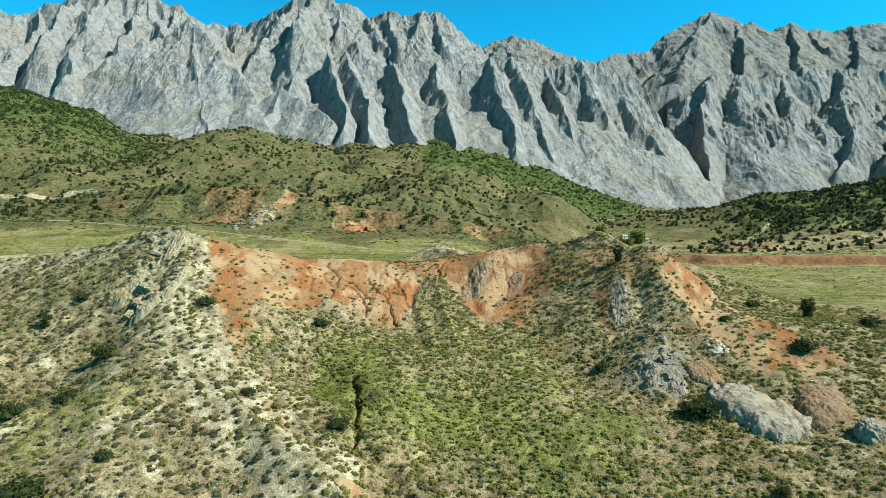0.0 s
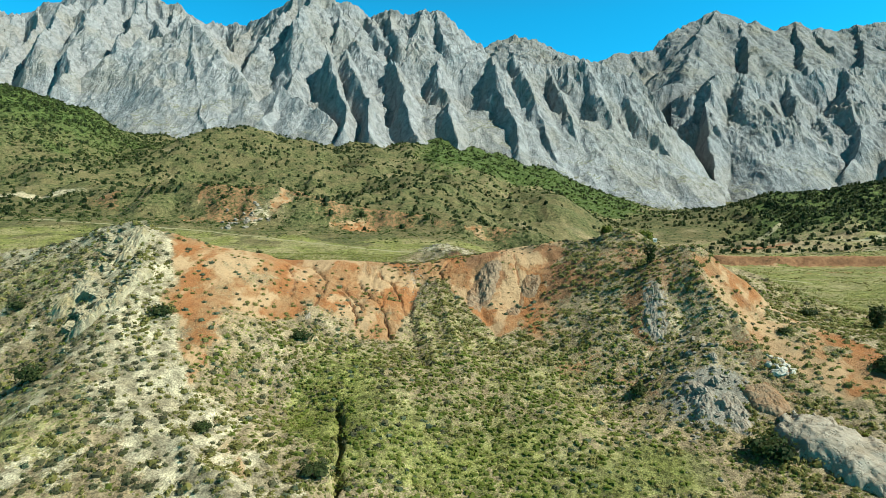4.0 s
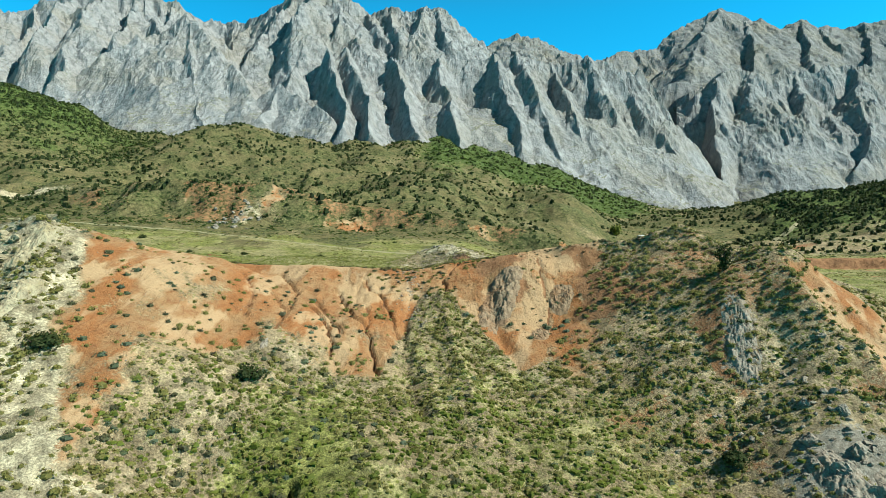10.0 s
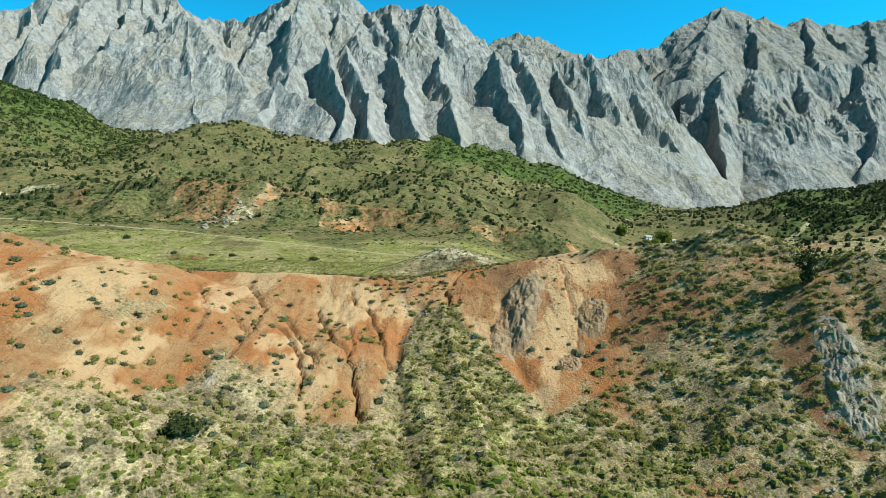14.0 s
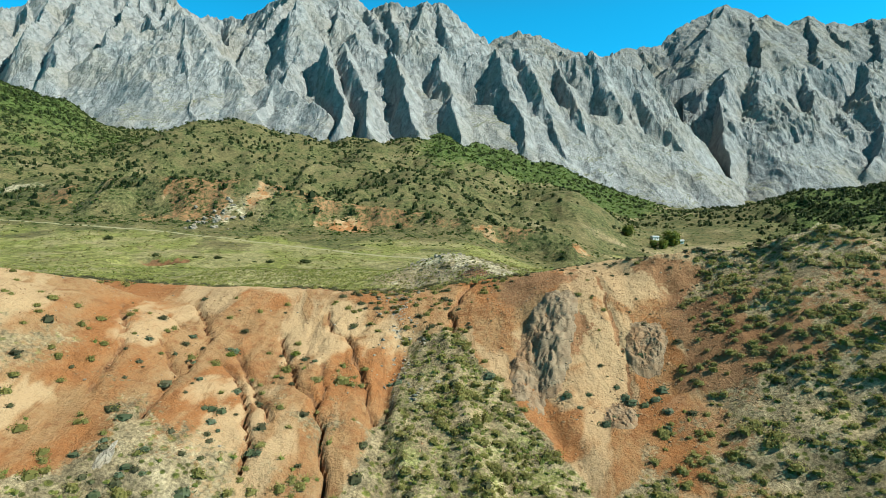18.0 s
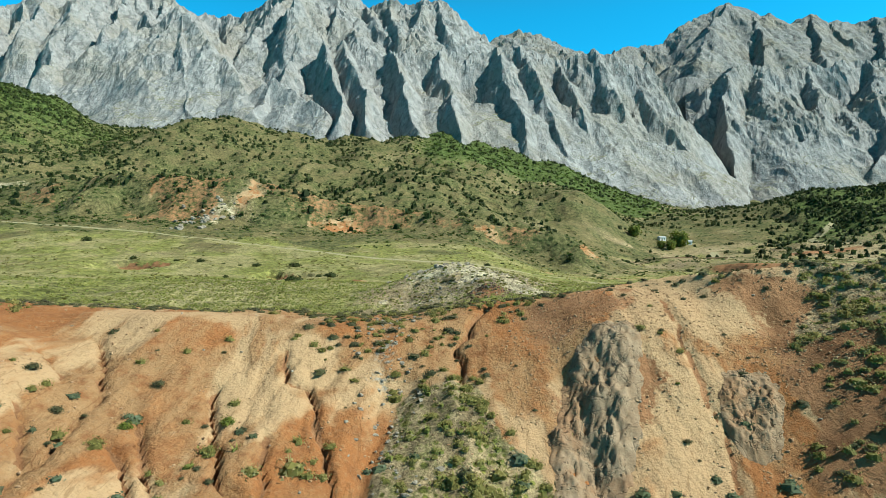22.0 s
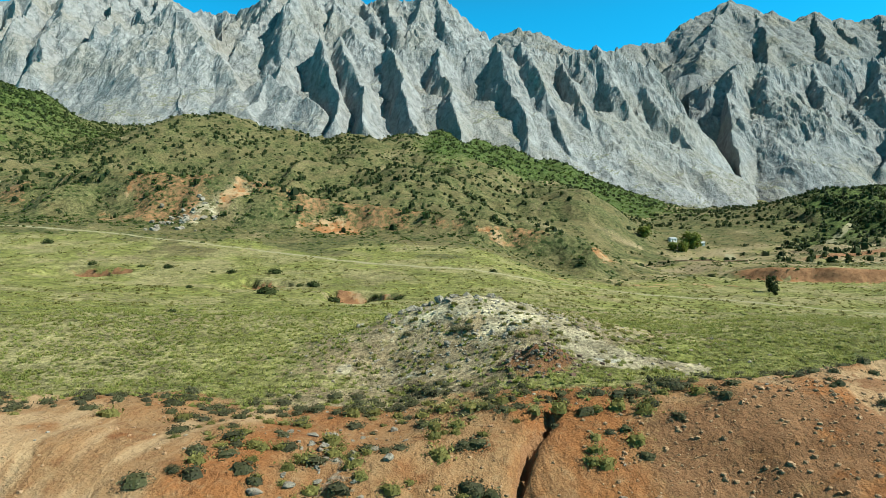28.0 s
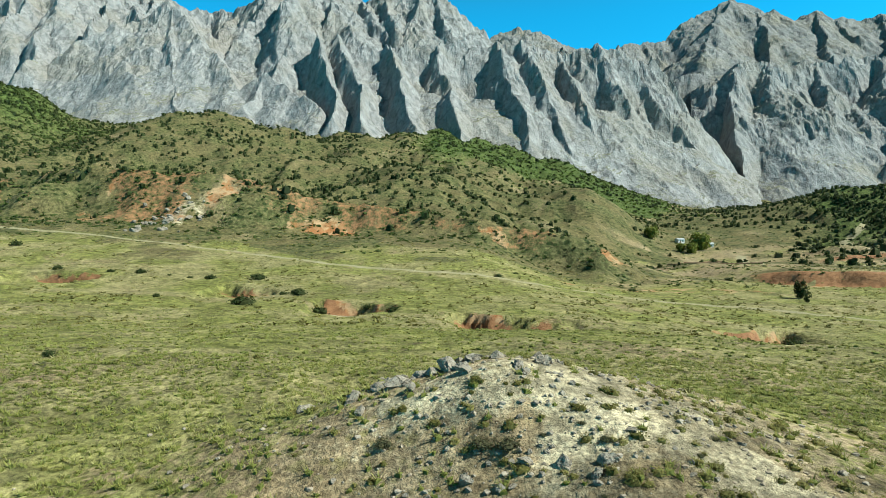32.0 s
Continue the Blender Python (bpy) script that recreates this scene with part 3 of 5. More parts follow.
    turf = np.where(d < -0.5, 0.40 + 0.28 * ss(-d, 0.8, 4.5) + 0.14 * n2 + 0.12 * n1, turf)
    turf = np.where(y > 370, 0.40 + 0.25 * n2 + 0.15 * green_belt(x, y), turf)
    turf = np.maximum(turf, 0.45 * green_spur) + 0.6 * bump(x, y, 22, 74, 7, 3.5, 1)
    turf = turf - 0.45 * ss(x * 0 + gl, 14, 0) * ss(-d, -200, 0) - 0.35 * right * (1 - ss(gr, 10, 22))
    turf = np.where((x < -35) & (d > 0) & (sl < 0), 0.42 + 0.2 * n2, turf)
    mound = bump(x, y, -0.6, 141.8, 7.0, 4.4, 1.0)
    turf = turf - 1.0 * mound
    path, _ = line_distance(x, y, [(-0.2, 146.5), (2.0, 143.5), (3.4, 140.9), (4.2, 138.4), (5.0, 136.8), (8.0, 135.6)])
    pale = np.maximum(0.72 * (1 - ss(gl + 3 * n1, 3, 8)) * ss(y, 40, 50) * (1 - ss(y, 128, 140)), 0.85 * mound * ss(n1, -0.5, 0.3))
    pale = np.maximum(pale, 0.9 * (1 - ss(path + 0.5 * n1, 0.8, 1.9)))
    pale = np.maximum(pale, np.where((x < -15) & (d > 0) & (sl < 0), (0.33 + 0.30 * n1) * ss(y, 25, 60), 0))
    pale = np.maximum(pale, bump(x, y, 5.0, 136.3, 1.9, 1.2, 1.1) + bump(x, y, -4.1, 138.4, 0.8, 0.6, 1.1) + bump(x, y, -7.6, 140.2, 0.5, 0.4, 1.1) + bump(x, y, 2.6, 137.2, 1.0, 0.6, 1.0))
    pale = np.maximum(pale, 0.8 * bump(x, y, -46, 263, 5, 2.5, 1) + 0.8 * bump(x, y, -24, 243, 6, 2, 1))
    pale = np.maximum(pale, 0.75 * bump(x, y, -330, 480, 60, 10, 1.1))
    pale = np.maximum(pale, 0.42 * flank * ss(fbm(x, y, 14, 3), -0.5, 0.4) * ss(-x, 22, 34))
    pale = np.maximum(pale, 0.75 * bump(x, y, -122, 396, 13, 17, 1) * ss(n1, -0.6, 0.2))
    road, _ = line_distance(x, y + 2 * fbm(x, y, 30, 2), ROAD)
    track = (0.68 + 0.2 * ss(x, -80, -30) + 0.25 * fbm(x, y, 40, 2)) * (1 - ss(road, 0.7, 2.4))
    lane, _ = line_distance(x, y, [(330, 380), (240, 400), (190, 430), (175, 470), (196, 520)])
    track = np.maximum(track, 0.9 * (1 - ss(lane, 2, 4.5)))
    lane, _ = line_distance(x, y, [(420, 470), (300, 450), (270, 500), (290, 560), (330, 590)])
    track = np.maximum(track, 0.9 * (1 - ss(lane, 2.5, 5)))
    scree = np.maximum(0.85 * bump(x, y, 31, 94, 5, 11, 1) * ss(n1, -0.5, 0.3), 0.9 * bump(x, y, 31, 84, 6, 5.5, 1.1)) + 0.45 * bump(x, y, -6, 125, 1.4, 5, 1.2) + bump(x, y, 6.5, 120.5, 2.2, 5, 0.6) * ss(n1, -0.6, 0.1)
    cap = lambda v: np.clip(v, 0, 1)
    return np.stack([cap(red), cap(turf), cap(pale)], -1), np.stack([cap(track), cap(brown), cap(scree)], -1)


def hill_cover(x, y):
    """Where dull heath takes over from turf: the foothills and patches of the plain."""
    return np.clip(ss(y, 300, 390) * (0.75 + 0.3 * fbm(x, y, 45, 3)) * (1 - 0.6 * ss(x / np.maximum(y, 1), 0.20, 0.27) * (1 - ss(y, 520, 580))) * (1 - 0.5 * green_belt(x, y)) + 0.45 * ss(y, 190, 260) * ss(fbm(x, y, 40, 3), 0.0, 0.5), 0, 1)


def scrub_cover(x, y, one, two):
    """How thickly small scrub grows between the bushes."""
    d = brink(x) - y
    open_ground = np.where(d > 0, 0.95, 0.45 + 0.35 * ss(fbm(x, y, 18, 3), -0.3, 0.4))
    return np.clip(open_ground * (1 - 0.9 * one[:, 0]) * (1 - 0.2 * one[:, 2]) * (1 - two[:, 0]) * (1 - 0.7 * two[:, 1]) * (1 - 0.7 * two[:, 2]) * (1 - 0.6 * bump(x, y, 1.5, 140, 6, 5, 1)), 0, 1)


def lush_cover(x, y):
    """The dark green hill on the left, the belt below the cliffs and the shaded slope on the right."""
    az = x / np.maximum(y, 60)
    hill = bump(x, y, -600, 740, 260, 150, 1.2) * ss(-az, 0.40, 0.52)
    return np.clip(0.75 * hill + 0.7 * green_belt(x, y) + 0.6 * ss(az, 0.43, 0.55) * ss(y, 430, 560) + 0.25 * ss(fbm(x, y, 60, 3), 0.2, 0.7) * ss(y, 440, 520), 0, 1)


def upland_base(x, y):
    return 19 + plain_rise(x, y) + 0.27 * np.maximum(y - 390, 0)


ground_mesh = sheet("ground", gx, gy, gz, GROUND)
first, second = covers(gx.ravel(), gy.ravel())
paint(ground_mesh, "growth", np.stack([hill_cover(gx.ravel(), gy.ravel()), scrub_cover(gx.ravel(), gy.ravel(), first, second), lush_cover(gx.ravel(), gy.ravel())], -1))
paint(ground_mesh, "cover", first)
paint(ground_mesh, "cover_more", second)
ground = tagged(new("ground", ground_mesh), "rolling scrubland ground with red clay slopes and green turf", "ground", kind="structure")


# ---- mountains ----
def massif(x, y, ridges, floor, rough):
    """The surface over a set of rocky ridges, steeper on their shaded left side."""
    wx, wy = x + 15 * fbm(x, y, 150, 3) + 2.5 * fbm(x, y, 45, 2), y + 16 * fbm(x + 400, y, 120, 3)
    z = np.full(x.shape, -1e4)
    for pts, left, right in ridges:
        z = np.maximum(z, spine(wx, wy, pts, left, right))
    rough = rough * (0.35 + 0.65 * ss(z - floor, 20, 170))
    # grooves that run down the faces, ledges and crags
    groove = -ridged(x + 0.22 * y + 22 * fbm(x, y, 70, 3), y * 0.30, 62, 3, 0.5)
    crag = ridged(x + 24 * fbm(x, y, 80, 2), 0.85 * y + 24 * fbm(x + 300, y, 80, 2), 105, 5, 0.56)
    return z + rough * (4.5 * groove + 12.0 * crag - 3) + rough * (2.6 * ridged(x + 8 * fbm(x, y, 40, 2), y * 0.8, 26, 3, 0.6) + 1.3 * fbm(x, y, 9, 2))


def ribs(crest, count, seed, length=(90, 260), steep=(0.66, 0.8)):
    """Uneven side ridges that come down from a crest towards the valley."""
    r = np.random.RandomState(seed)
    c = np.array(crest, float)
    out = []
    for k in range(count):
        at = (k + r.uniform(0.2, 0.8)) / count * (len(c) - 1)
        i = int(at)
        p = c[i] + (c[i + 1] - c[i]) * (at - i)
        run, lean = r.uniform(*length), r.uniform(-0.05, 0.40)
        mid = p + (lean * 0.4 * run, -0.5 * run, -6 - 0.5 * run * r.uniform(*steep))
        end = p + (lean * run, -run, -8 - run * r.uniform(*steep))
        out.append(([tuple(p - (0, 0, 5)), tuple(mid), tuple(end)], r.uniform(0.7, 0.95), r.uniform(1.9, 3.2)))
    return out


def mountain(name, label, az, ys, ridges, material, rough=1.0, front=0.0):
    a, y = np.meshgrid(np.linspace(*az), np.linspace(*ys), indexing="xy")
    x = a * y
    floor = ground_height(x, y)
    z = massif(x, y, ridges, floor, rough) - 2.0 * np.maximum(front - y, 0)
    keep = z > floor - 6
    return tagged(new(name, sheet(name, x, y, np.maximum(z, floor - 25), material, keep, False)), label, "mountain", kind="structure")


CREST_MID = [(-655, 1750, 654), (-530, 1700, 648), (-466, 1650, 661), (-411, 1620, 681), (-345, 1600, 687), (-283, 1600, 668), (-222, 1600, 650), (-191, 1600, 622), (-143, 1580, 627), (-58, 1560, 624), (9, 1540, 590), (68, 1540, 541), (135, 1540, 491)]
APRON = [(-290, 1190, 300), (-150, 1180, 290), (0, 1160, 282), (120, 1165, 280), (250, 1170, 262), (340, 1178, 246)]
CREST_FRONT = [(-278, 1290, 396), (-216, 1290, 420), (-116, 1280, 400), (-17, 1290, 402), (95, 1300, 415), (151, 1300, 412), (220, 1300, 396), (293, 1290, 400), (342, 1290, 403), (388, 1288, 388)]
CREST_LEFT = [(-1790, 1800, 762), (-1357, 1800, 724), (-1288, 1800, 707), (-1205, 1780, 716), (-1100, 1750, 728), (-966, 1720, 743), (-857, 1700, 730), (-786, 1690, 695), (-722, 1690, 665), (-626, 1740, 651)]
CREST_RIGHT = [(449, 1900, 584), (555, 1950, 624), (685, 2000, 667), (820, 2050, 765), (933, 2060, 814), (1012, 2040, 785), (1088, 2000, 728), (1165, 2000, 747), (1223, 2000, 728), (1377, 2000, 738), (1493, 1980, 744), (1811, 1950, 767)]
mountain("mountain_1", "grey limestone massif with steep slab flatirons and shaded clefts", (-0.50, 0.47, 480), (860, 1860, 400), ribs(CREST_MID, 8, 3, (100, 260)) + [
    (APRON, 0.3, 0.80),
    (CREST_MID, 1.0, 1.5), (CREST_FRONT, 1.6, 1.45),
    ([(-411, 1620, 681), (-424, 1450, 522), (-440, 1330, 417)], 0.8, 2.0),
    ([(-345, 1600, 681), (-322, 1400, 492), (-315, 1240, 356), (-311, 1140, 285)], 0.8, 2.0),
    ([(-283, 1600, 668), (-229, 1450, 536), (-184, 1330, 449)], 0.8, 1.2),
    ([(-58, 1560, 624), (-75, 1440, 519), (-84, 1370, 455)], 0.8, 1.2),
    ([(-245, 1280, 418), (-186, 1080, 262), (-167, 1010, 213)], 1.2, 1.8),
    ([(-206, 1290, 433), (-142, 1100, 276), (-112, 1000, 206)], 1.2, 1.8),
    ([(-116, 1280, 410), (-66, 1110, 279), (-38, 1000, 196)], 1.2, 1.8),
    ([(-15, 1290, 411), (7, 1130, 283), (15, 1000, 182)], 1.1, 1.7),
    ([(98, 1300, 429), (116, 1140, 285), (127, 1010, 174)], 1.0, 1.7),
    ([(154, 1300, 424), (178, 1150, 288), (199, 1030, 167)], 1.1, 1.7),
    ([(226, 1300, 402), (242, 1140, 258), (264, 1050, 154)], 1.1, 1.7),
    ([(295, 1290, 411), (319, 1160, 256), (328, 1080, 147)], 1.0, 1.7),
    ([(345, 1290, 413), (398, 1210, 289), (432, 1130, 175), (450, 1100, 112)], 1.2, 1.6),
    ([(405, 1290, 391), (448, 1260, 304), (471, 1195, 205), (483, 1140, 105)], 2.8, 1.5),
    ([(-329, 1090, 248), (-317, 1180, 328), (-208, 1060, 235)], 1.0, 1.0),
], LIMESTONE)
mountain("mountain_2", "pale grey limestone massif with rounded foot and dark shaded faces", (-1.0, -0.22, 330), (880, 1900, 300), ribs(CREST_LEFT, 8, 4, (150, 380)) + [
    (CREST_LEFT, 1.0, 1.6),
    ([(-1205, 1780, 716), (-1101, 1550, 526), (-1005, 1300, 371)], 0.8, 1.9),
    ([(-1007, 1720, 738), (-927, 1520, 561), (-804, 1250, 364)], 0.8, 2.0),
    ([(-848, 1700, 730), (-764, 1560, 590), (-689, 1480, 532), (-626, 1460, 565)], 0.9, 2.0),
    ([(-626, 1460, 565), (-540, 1280, 403), (-427, 1060, 222)], 0.75, 1.7),
    ([(-626, 1460, 565), (-484, 1310, 424), (-362, 1180, 311)], 0.9, 0.8),
    ([(-706, 1350, 430), (-558, 1200, 322), (-461, 1080, 236)], 0.7, 1.0),
], LIMESTONE)
mountain("mountain_3", "high grey mountain with a sharp peak above rocky ledges", (0.18, 1.0, 330), (1500, 2200, 230), ribs(CREST_RIGHT, 11, 5, (60, 170)) + [
    (CREST_RIGHT, 0.9, 0.95),
    ([(933, 2060, 814), (760, 1830, 625), (680, 1660, 500)], 0.9, 0.85),
    ([(1012, 2040, 785), (930, 1840, 625), (850, 1650, 470)], 0.8, 1.4),
    ([(1154, 1980, 736), (1080, 1800, 590), (1010, 1660, 470)], 0.7, 1.6),
    ([(1377, 2000, 738), (1290, 1820, 600), (1180, 1660, 480)], 0.7, 1.6),
    ([(1613, 1960, 742), (1500, 1760, 590), (1400, 1640, 500)], 0.7, 1.4),
    ([(600, 1560, 430), (760, 1600, 440), (1000, 1620, 455), (1400, 1640, 480)], 0.2, 0.4),
], BLUE_ROCK, 0.7, 1560)
mountain("mountain_4", "pale grey limestone buttresses beside a dark narrow gorge", (0.38, 1.0, 330), (960, 1580, 260), [
    ([(627, 1440, 395), (700, 1465, 425), (860, 1490, 432), (1000, 1500, 452), (1180, 1500, 446), (1400, 1520, 470), (1600, 1540, 480)], 0.3, 1.7),
    ([(627, 1440, 395), (575, 1300, 268), (516, 1158, 117)], 0.85, 3.8),
    ([(740, 1470, 428), (700, 1370, 345), (660, 1270, 245), (610, 1160, 130)], 0.9, 0.95),
    ([(860, 1490, 432), (830, 1390, 350), (760, 1300, 275), (690, 1180, 150)], 1.0, 1.1),
    ([(1000, 1500, 452), (930, 1380, 352), (880, 1280, 262), (790, 1170, 160)], 0.9, 1.4),
    ([(1180, 1500, 446), (1080, 1380, 360), (1010, 1290, 290), (900, 1180, 200)], 0.9, 1.3),
    ([(1400, 1520, 470), (1250, 1360, 350), (1080, 1200, 230)], 0.8, 1.3),
], LIMESTONE, 1.1)
mountain("mountain_5", "distant blue-grey rocky peak beyond the nearer ridge", (0.0, 0.36, 160), (2250, 2800, 110), [
    ([(90, 2600, 788), (215, 2600, 878), (302, 2600, 908), (378, 2600, 898), (540, 2600, 823), (703, 2650, 789)], 0.7, 0.7),
], BLUE_ROCK)


# ---- plants ----
rng = np.random.RandomState(11)


def turned(axis_a, axis_b, angle):
    return axis_a * np.cos(angle)[:, None] + axis_b * np.sin(angle)[:, None]


def clump(r, leaves, leaf, height=0.8, ragged=0.25, low=-0.15):
    """Leaves on a lumpy dome of radius 1: three vertices a leaf."""
    d = r.randn(leaves * 3, 3)
    d /= np.linalg.norm(d, axis=1, keepdims=True)
    d = d[d[:, 2] > low][:leaves]
    lump = 1 + ragged * np.sin(3 * d[:, 0] + r.rand() * 6) * np.cos(4 * d[:, 1] + r.rand() * 6) + 0.6 * ragged * r.randn(len(d))
    c = d * (lump * (0.72 + 0.28 * r.rand(len(d))))[:, None] * (1, 1, height)
    a = np.cross(d, r.randn(len(d), 3))
    a /= np.linalg.norm(a, axis=1, keepdims=True)
    n = d + 0.9 * r.randn(len(d), 3)
    b = np.cross(n, a)
    b /= np.linalg.norm(b, axis=1, keepdims=True)
    s = leaf * (0.6 + 0.8 * r.rand(len(d)))[:, None]
    v = np.stack([c + a * s, c - a * s * 0.5 + b * s * 0.8, c - a * s * 0.5 - b * s * 0.8], 1).reshape(-1, 3)
    return v, np.arange(len(v)).reshape(-1, 3)


def core(r, height=0.6, size=0.8, n=7):
    """A rough closed lump under the leaves: a bent dome of n sides."""
    ring = np.arange(n) * 2 * math.pi / n
    rad = size * (1 + 0.25 * r.randn(2, n))
    v = [np.stack([rad[0] * np.cos(ring), rad[0] * np.sin(ring), np.full(n, -0.12)], 1), np.stack([0.75 * rad[1] * np.cos(ring), 0.75 * rad[1] * np.sin(ring), height * (0.6 + 0.15 * r.randn(n))], 1), np.array([[0, 0, height]])]
    f = []
    for k in range(n):
        j = (k + 1) % n
        f += [(k, j, n + j), (k, n + j, n + k), (n + k, n + j, 2 * n)]
    return np.concatenate(v), np.array(f)


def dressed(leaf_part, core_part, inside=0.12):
    """A plant of leaves over a core with inner shade painted into its colour: vertices, faces and how light each
    vertex's colour is.
    """
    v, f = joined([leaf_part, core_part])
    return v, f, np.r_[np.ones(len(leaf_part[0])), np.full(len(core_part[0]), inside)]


def joined(parts):
    vs, fs, n = [], [], 0
    for v, f in parts:
        vs.append(v)
        fs.append(f + n)
        n += len(v)
    return np.concatenate(vs), np.concatenate(fs)


def tuft(r, blades, spread=0.7, height=1.0, thin=1.0):
    """A grass tussock: narrow blades that lean outwards."""
    a = r.rand(blades) * 2 * math.pi
    out = np.stack([np.cos(a), np.sin(a), np.zeros(blades)], 1)
    side = np.stack([-np.sin(a), np.cos(a), np.zeros(blades)], 1)
    base = out * (0.35 * r.rand(blades))[:, None]
    tip = base + out * (spread * (0.3 + 0.9 * r.rand(blades)))[:, None] + (0, 0, 1) * (height * (0.5 + 0.6 * r.rand(blades)))[:, None]
    w = (thin * (0.05 + 0.06 * r.rand(blades)))[:, None]
    v = np.stack([base - side * w, base + side * w, tip], 1).reshape(-1, 3)
    return v, np.arange(len(v)).reshape(-1, 3)


def rest_on(x, y):
    return ground_height(np.asarray(x, float), np.asarray(y, float))


def strewn(name, label, category, templates, x, y, size, squash, tint, material, sink=0.04):
    """Many alike small plants or stones as one object."""
    n = len(x)
    which, spin = rng.randint(len(templates), size=n), rng.rand(n) * 2 * math.pi
    z = rest_on(x, y)
    vs, fs, ts, count = [], [], [], 0
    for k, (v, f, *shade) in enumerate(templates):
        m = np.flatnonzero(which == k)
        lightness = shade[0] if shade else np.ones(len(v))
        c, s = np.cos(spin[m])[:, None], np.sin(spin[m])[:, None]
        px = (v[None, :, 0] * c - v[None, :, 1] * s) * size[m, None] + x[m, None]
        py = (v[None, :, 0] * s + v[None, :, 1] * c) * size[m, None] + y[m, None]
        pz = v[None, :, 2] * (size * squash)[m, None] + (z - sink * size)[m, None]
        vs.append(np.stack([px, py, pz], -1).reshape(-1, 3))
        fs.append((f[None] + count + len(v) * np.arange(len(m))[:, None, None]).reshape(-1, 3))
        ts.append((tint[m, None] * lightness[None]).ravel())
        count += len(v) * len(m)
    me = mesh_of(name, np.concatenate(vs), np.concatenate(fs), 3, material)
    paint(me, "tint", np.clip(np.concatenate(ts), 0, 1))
    return tagged(new(name, me), label, category, kind="stuff")


def seeds(count, x0, x1, y0, y1, chance):
    """Places drawn evenly from a stretch of the plan, kept by a chance from 0 to 1."""
    x, y = rng.uniform(x0, x1, count), rng.uniform(y0, y1, count)
    keep = rng.rand(count) < chance(x, y)
    return x[keep], y[keep]


def fanned(count, y0, y1, chance, spread=0.86, power=1.0):
    """The same over a stretch that widens with the distance."""
    y = y0 + (y1 - y0) * rng.rand(count) ** power
    x = rng.uniform(-1, 1, count) * (25 + spread * y)
    keep = rng.rand(count) < chance(x, y)
    return x[keep], y[keep]


def cover_of(x, y):
    a, b = covers(x, y)
    return a[:, 0], a[:, 1], a[:, 2], b[:, 0], b[:, 1], b[:, 2]


def patchy(x, y, size, a=-0.4, b=0.4):
    return ss(fbm(x, y, size, 3), a, b)


# last number: core lightness, kept low as painted shade between the leaves
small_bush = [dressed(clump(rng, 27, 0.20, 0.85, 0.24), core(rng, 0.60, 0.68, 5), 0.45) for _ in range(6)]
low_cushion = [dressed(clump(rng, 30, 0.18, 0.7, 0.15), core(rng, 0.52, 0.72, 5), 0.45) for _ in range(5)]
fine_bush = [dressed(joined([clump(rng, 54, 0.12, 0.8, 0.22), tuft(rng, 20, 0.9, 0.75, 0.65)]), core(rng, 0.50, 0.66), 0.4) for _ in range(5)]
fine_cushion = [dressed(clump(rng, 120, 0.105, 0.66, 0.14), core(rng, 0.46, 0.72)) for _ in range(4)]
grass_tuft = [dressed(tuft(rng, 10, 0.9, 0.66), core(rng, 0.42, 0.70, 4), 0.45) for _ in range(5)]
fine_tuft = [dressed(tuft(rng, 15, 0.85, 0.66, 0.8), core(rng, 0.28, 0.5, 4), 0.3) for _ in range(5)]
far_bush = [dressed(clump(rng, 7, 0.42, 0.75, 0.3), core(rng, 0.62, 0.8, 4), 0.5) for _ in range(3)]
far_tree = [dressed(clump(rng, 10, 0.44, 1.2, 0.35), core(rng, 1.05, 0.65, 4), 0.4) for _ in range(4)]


def n_green(x, y):
    return fbm(x + 12, y * 0.6, 14, 3) * bump(x, y, 0, 84, 34, 34, 1)


def bowl_chance(x, y):
    red, turf, pale, track, brown, scree = cover_of(x, y)
    d = brink(x) - y
    bare = np.maximum(ss(d, 0.5, 3) * (1 - ss(d, 16, 26)) * red, np.maximum(clay_window(x, y), 0.7 * red * (x > 22)))
    bare = np.maximum(bare, (0.93 - 0.25 * ss(-y, -100, -80)) * ss(clay_side(x, y) + 3 * fbm(x, y, 6, 2), -1, 4) * (d > 0))
    outer = (line_distance(x, y, [p[:2] for p in LEFT_RIDGE])[1] < 0) & (x < -12)
    return np.where((d > 0.3), np.where(outer, 0.26, 0.95) * (1 - bare) * (0.65 + 0.35 * patchy(x, y, 7)) * (1 - 0.15 * pale) * (1 - 0.9 * scree) * (1 - 0.8 * bump(x, y, 22, 74, 7, 3, 1)) + 0.012 * bare, 0)


def fading(x, y):
    """The scrub thins out towards the far ends of the stretch."""
    return bowl_chance(x, y) * ss(x, -160, -90) * (1 - ss(x, 75, 135)) * ss(y, -5, 30)


x, y = seeds(37000, -95, 78, 44, 136, lambda x, y: bowl_chance(x, y) * ss(y, 40, 58) * ss(x, -95, -80) * (1 - ss(x, 66, 78)))
more = seeds(15000, -160, 135, 0, 136, lambda x, y: fading(x, y) * ((x < -80) | (x > 66) | (y < 56)))
x, y = np.r_[x, more[0]], np.r_[y, more[1]]
more = seeds(700, -14, 16, 92, 122.5, lambda x, y: 0.9 * (line_distance(x, y, [p[:2] for p in GREEN_SPUR])[0] < 1.5 + 0.30 * (122.5 - y)))
x, y = np.r_[x, more[0]], np.r_[y, more[1]]
red, turf, pale, track, brown, scree = cover_of(x, y)
kind = rng.rand(len(x)) + 0.6 * (turf - 0.40) - 0.35 * pale - 0.2 * brown + bump(x, y, 0, 84, 18, 20, 0.3) + 0.35 * ss(n_green(x, y), 0.0, 0.5)
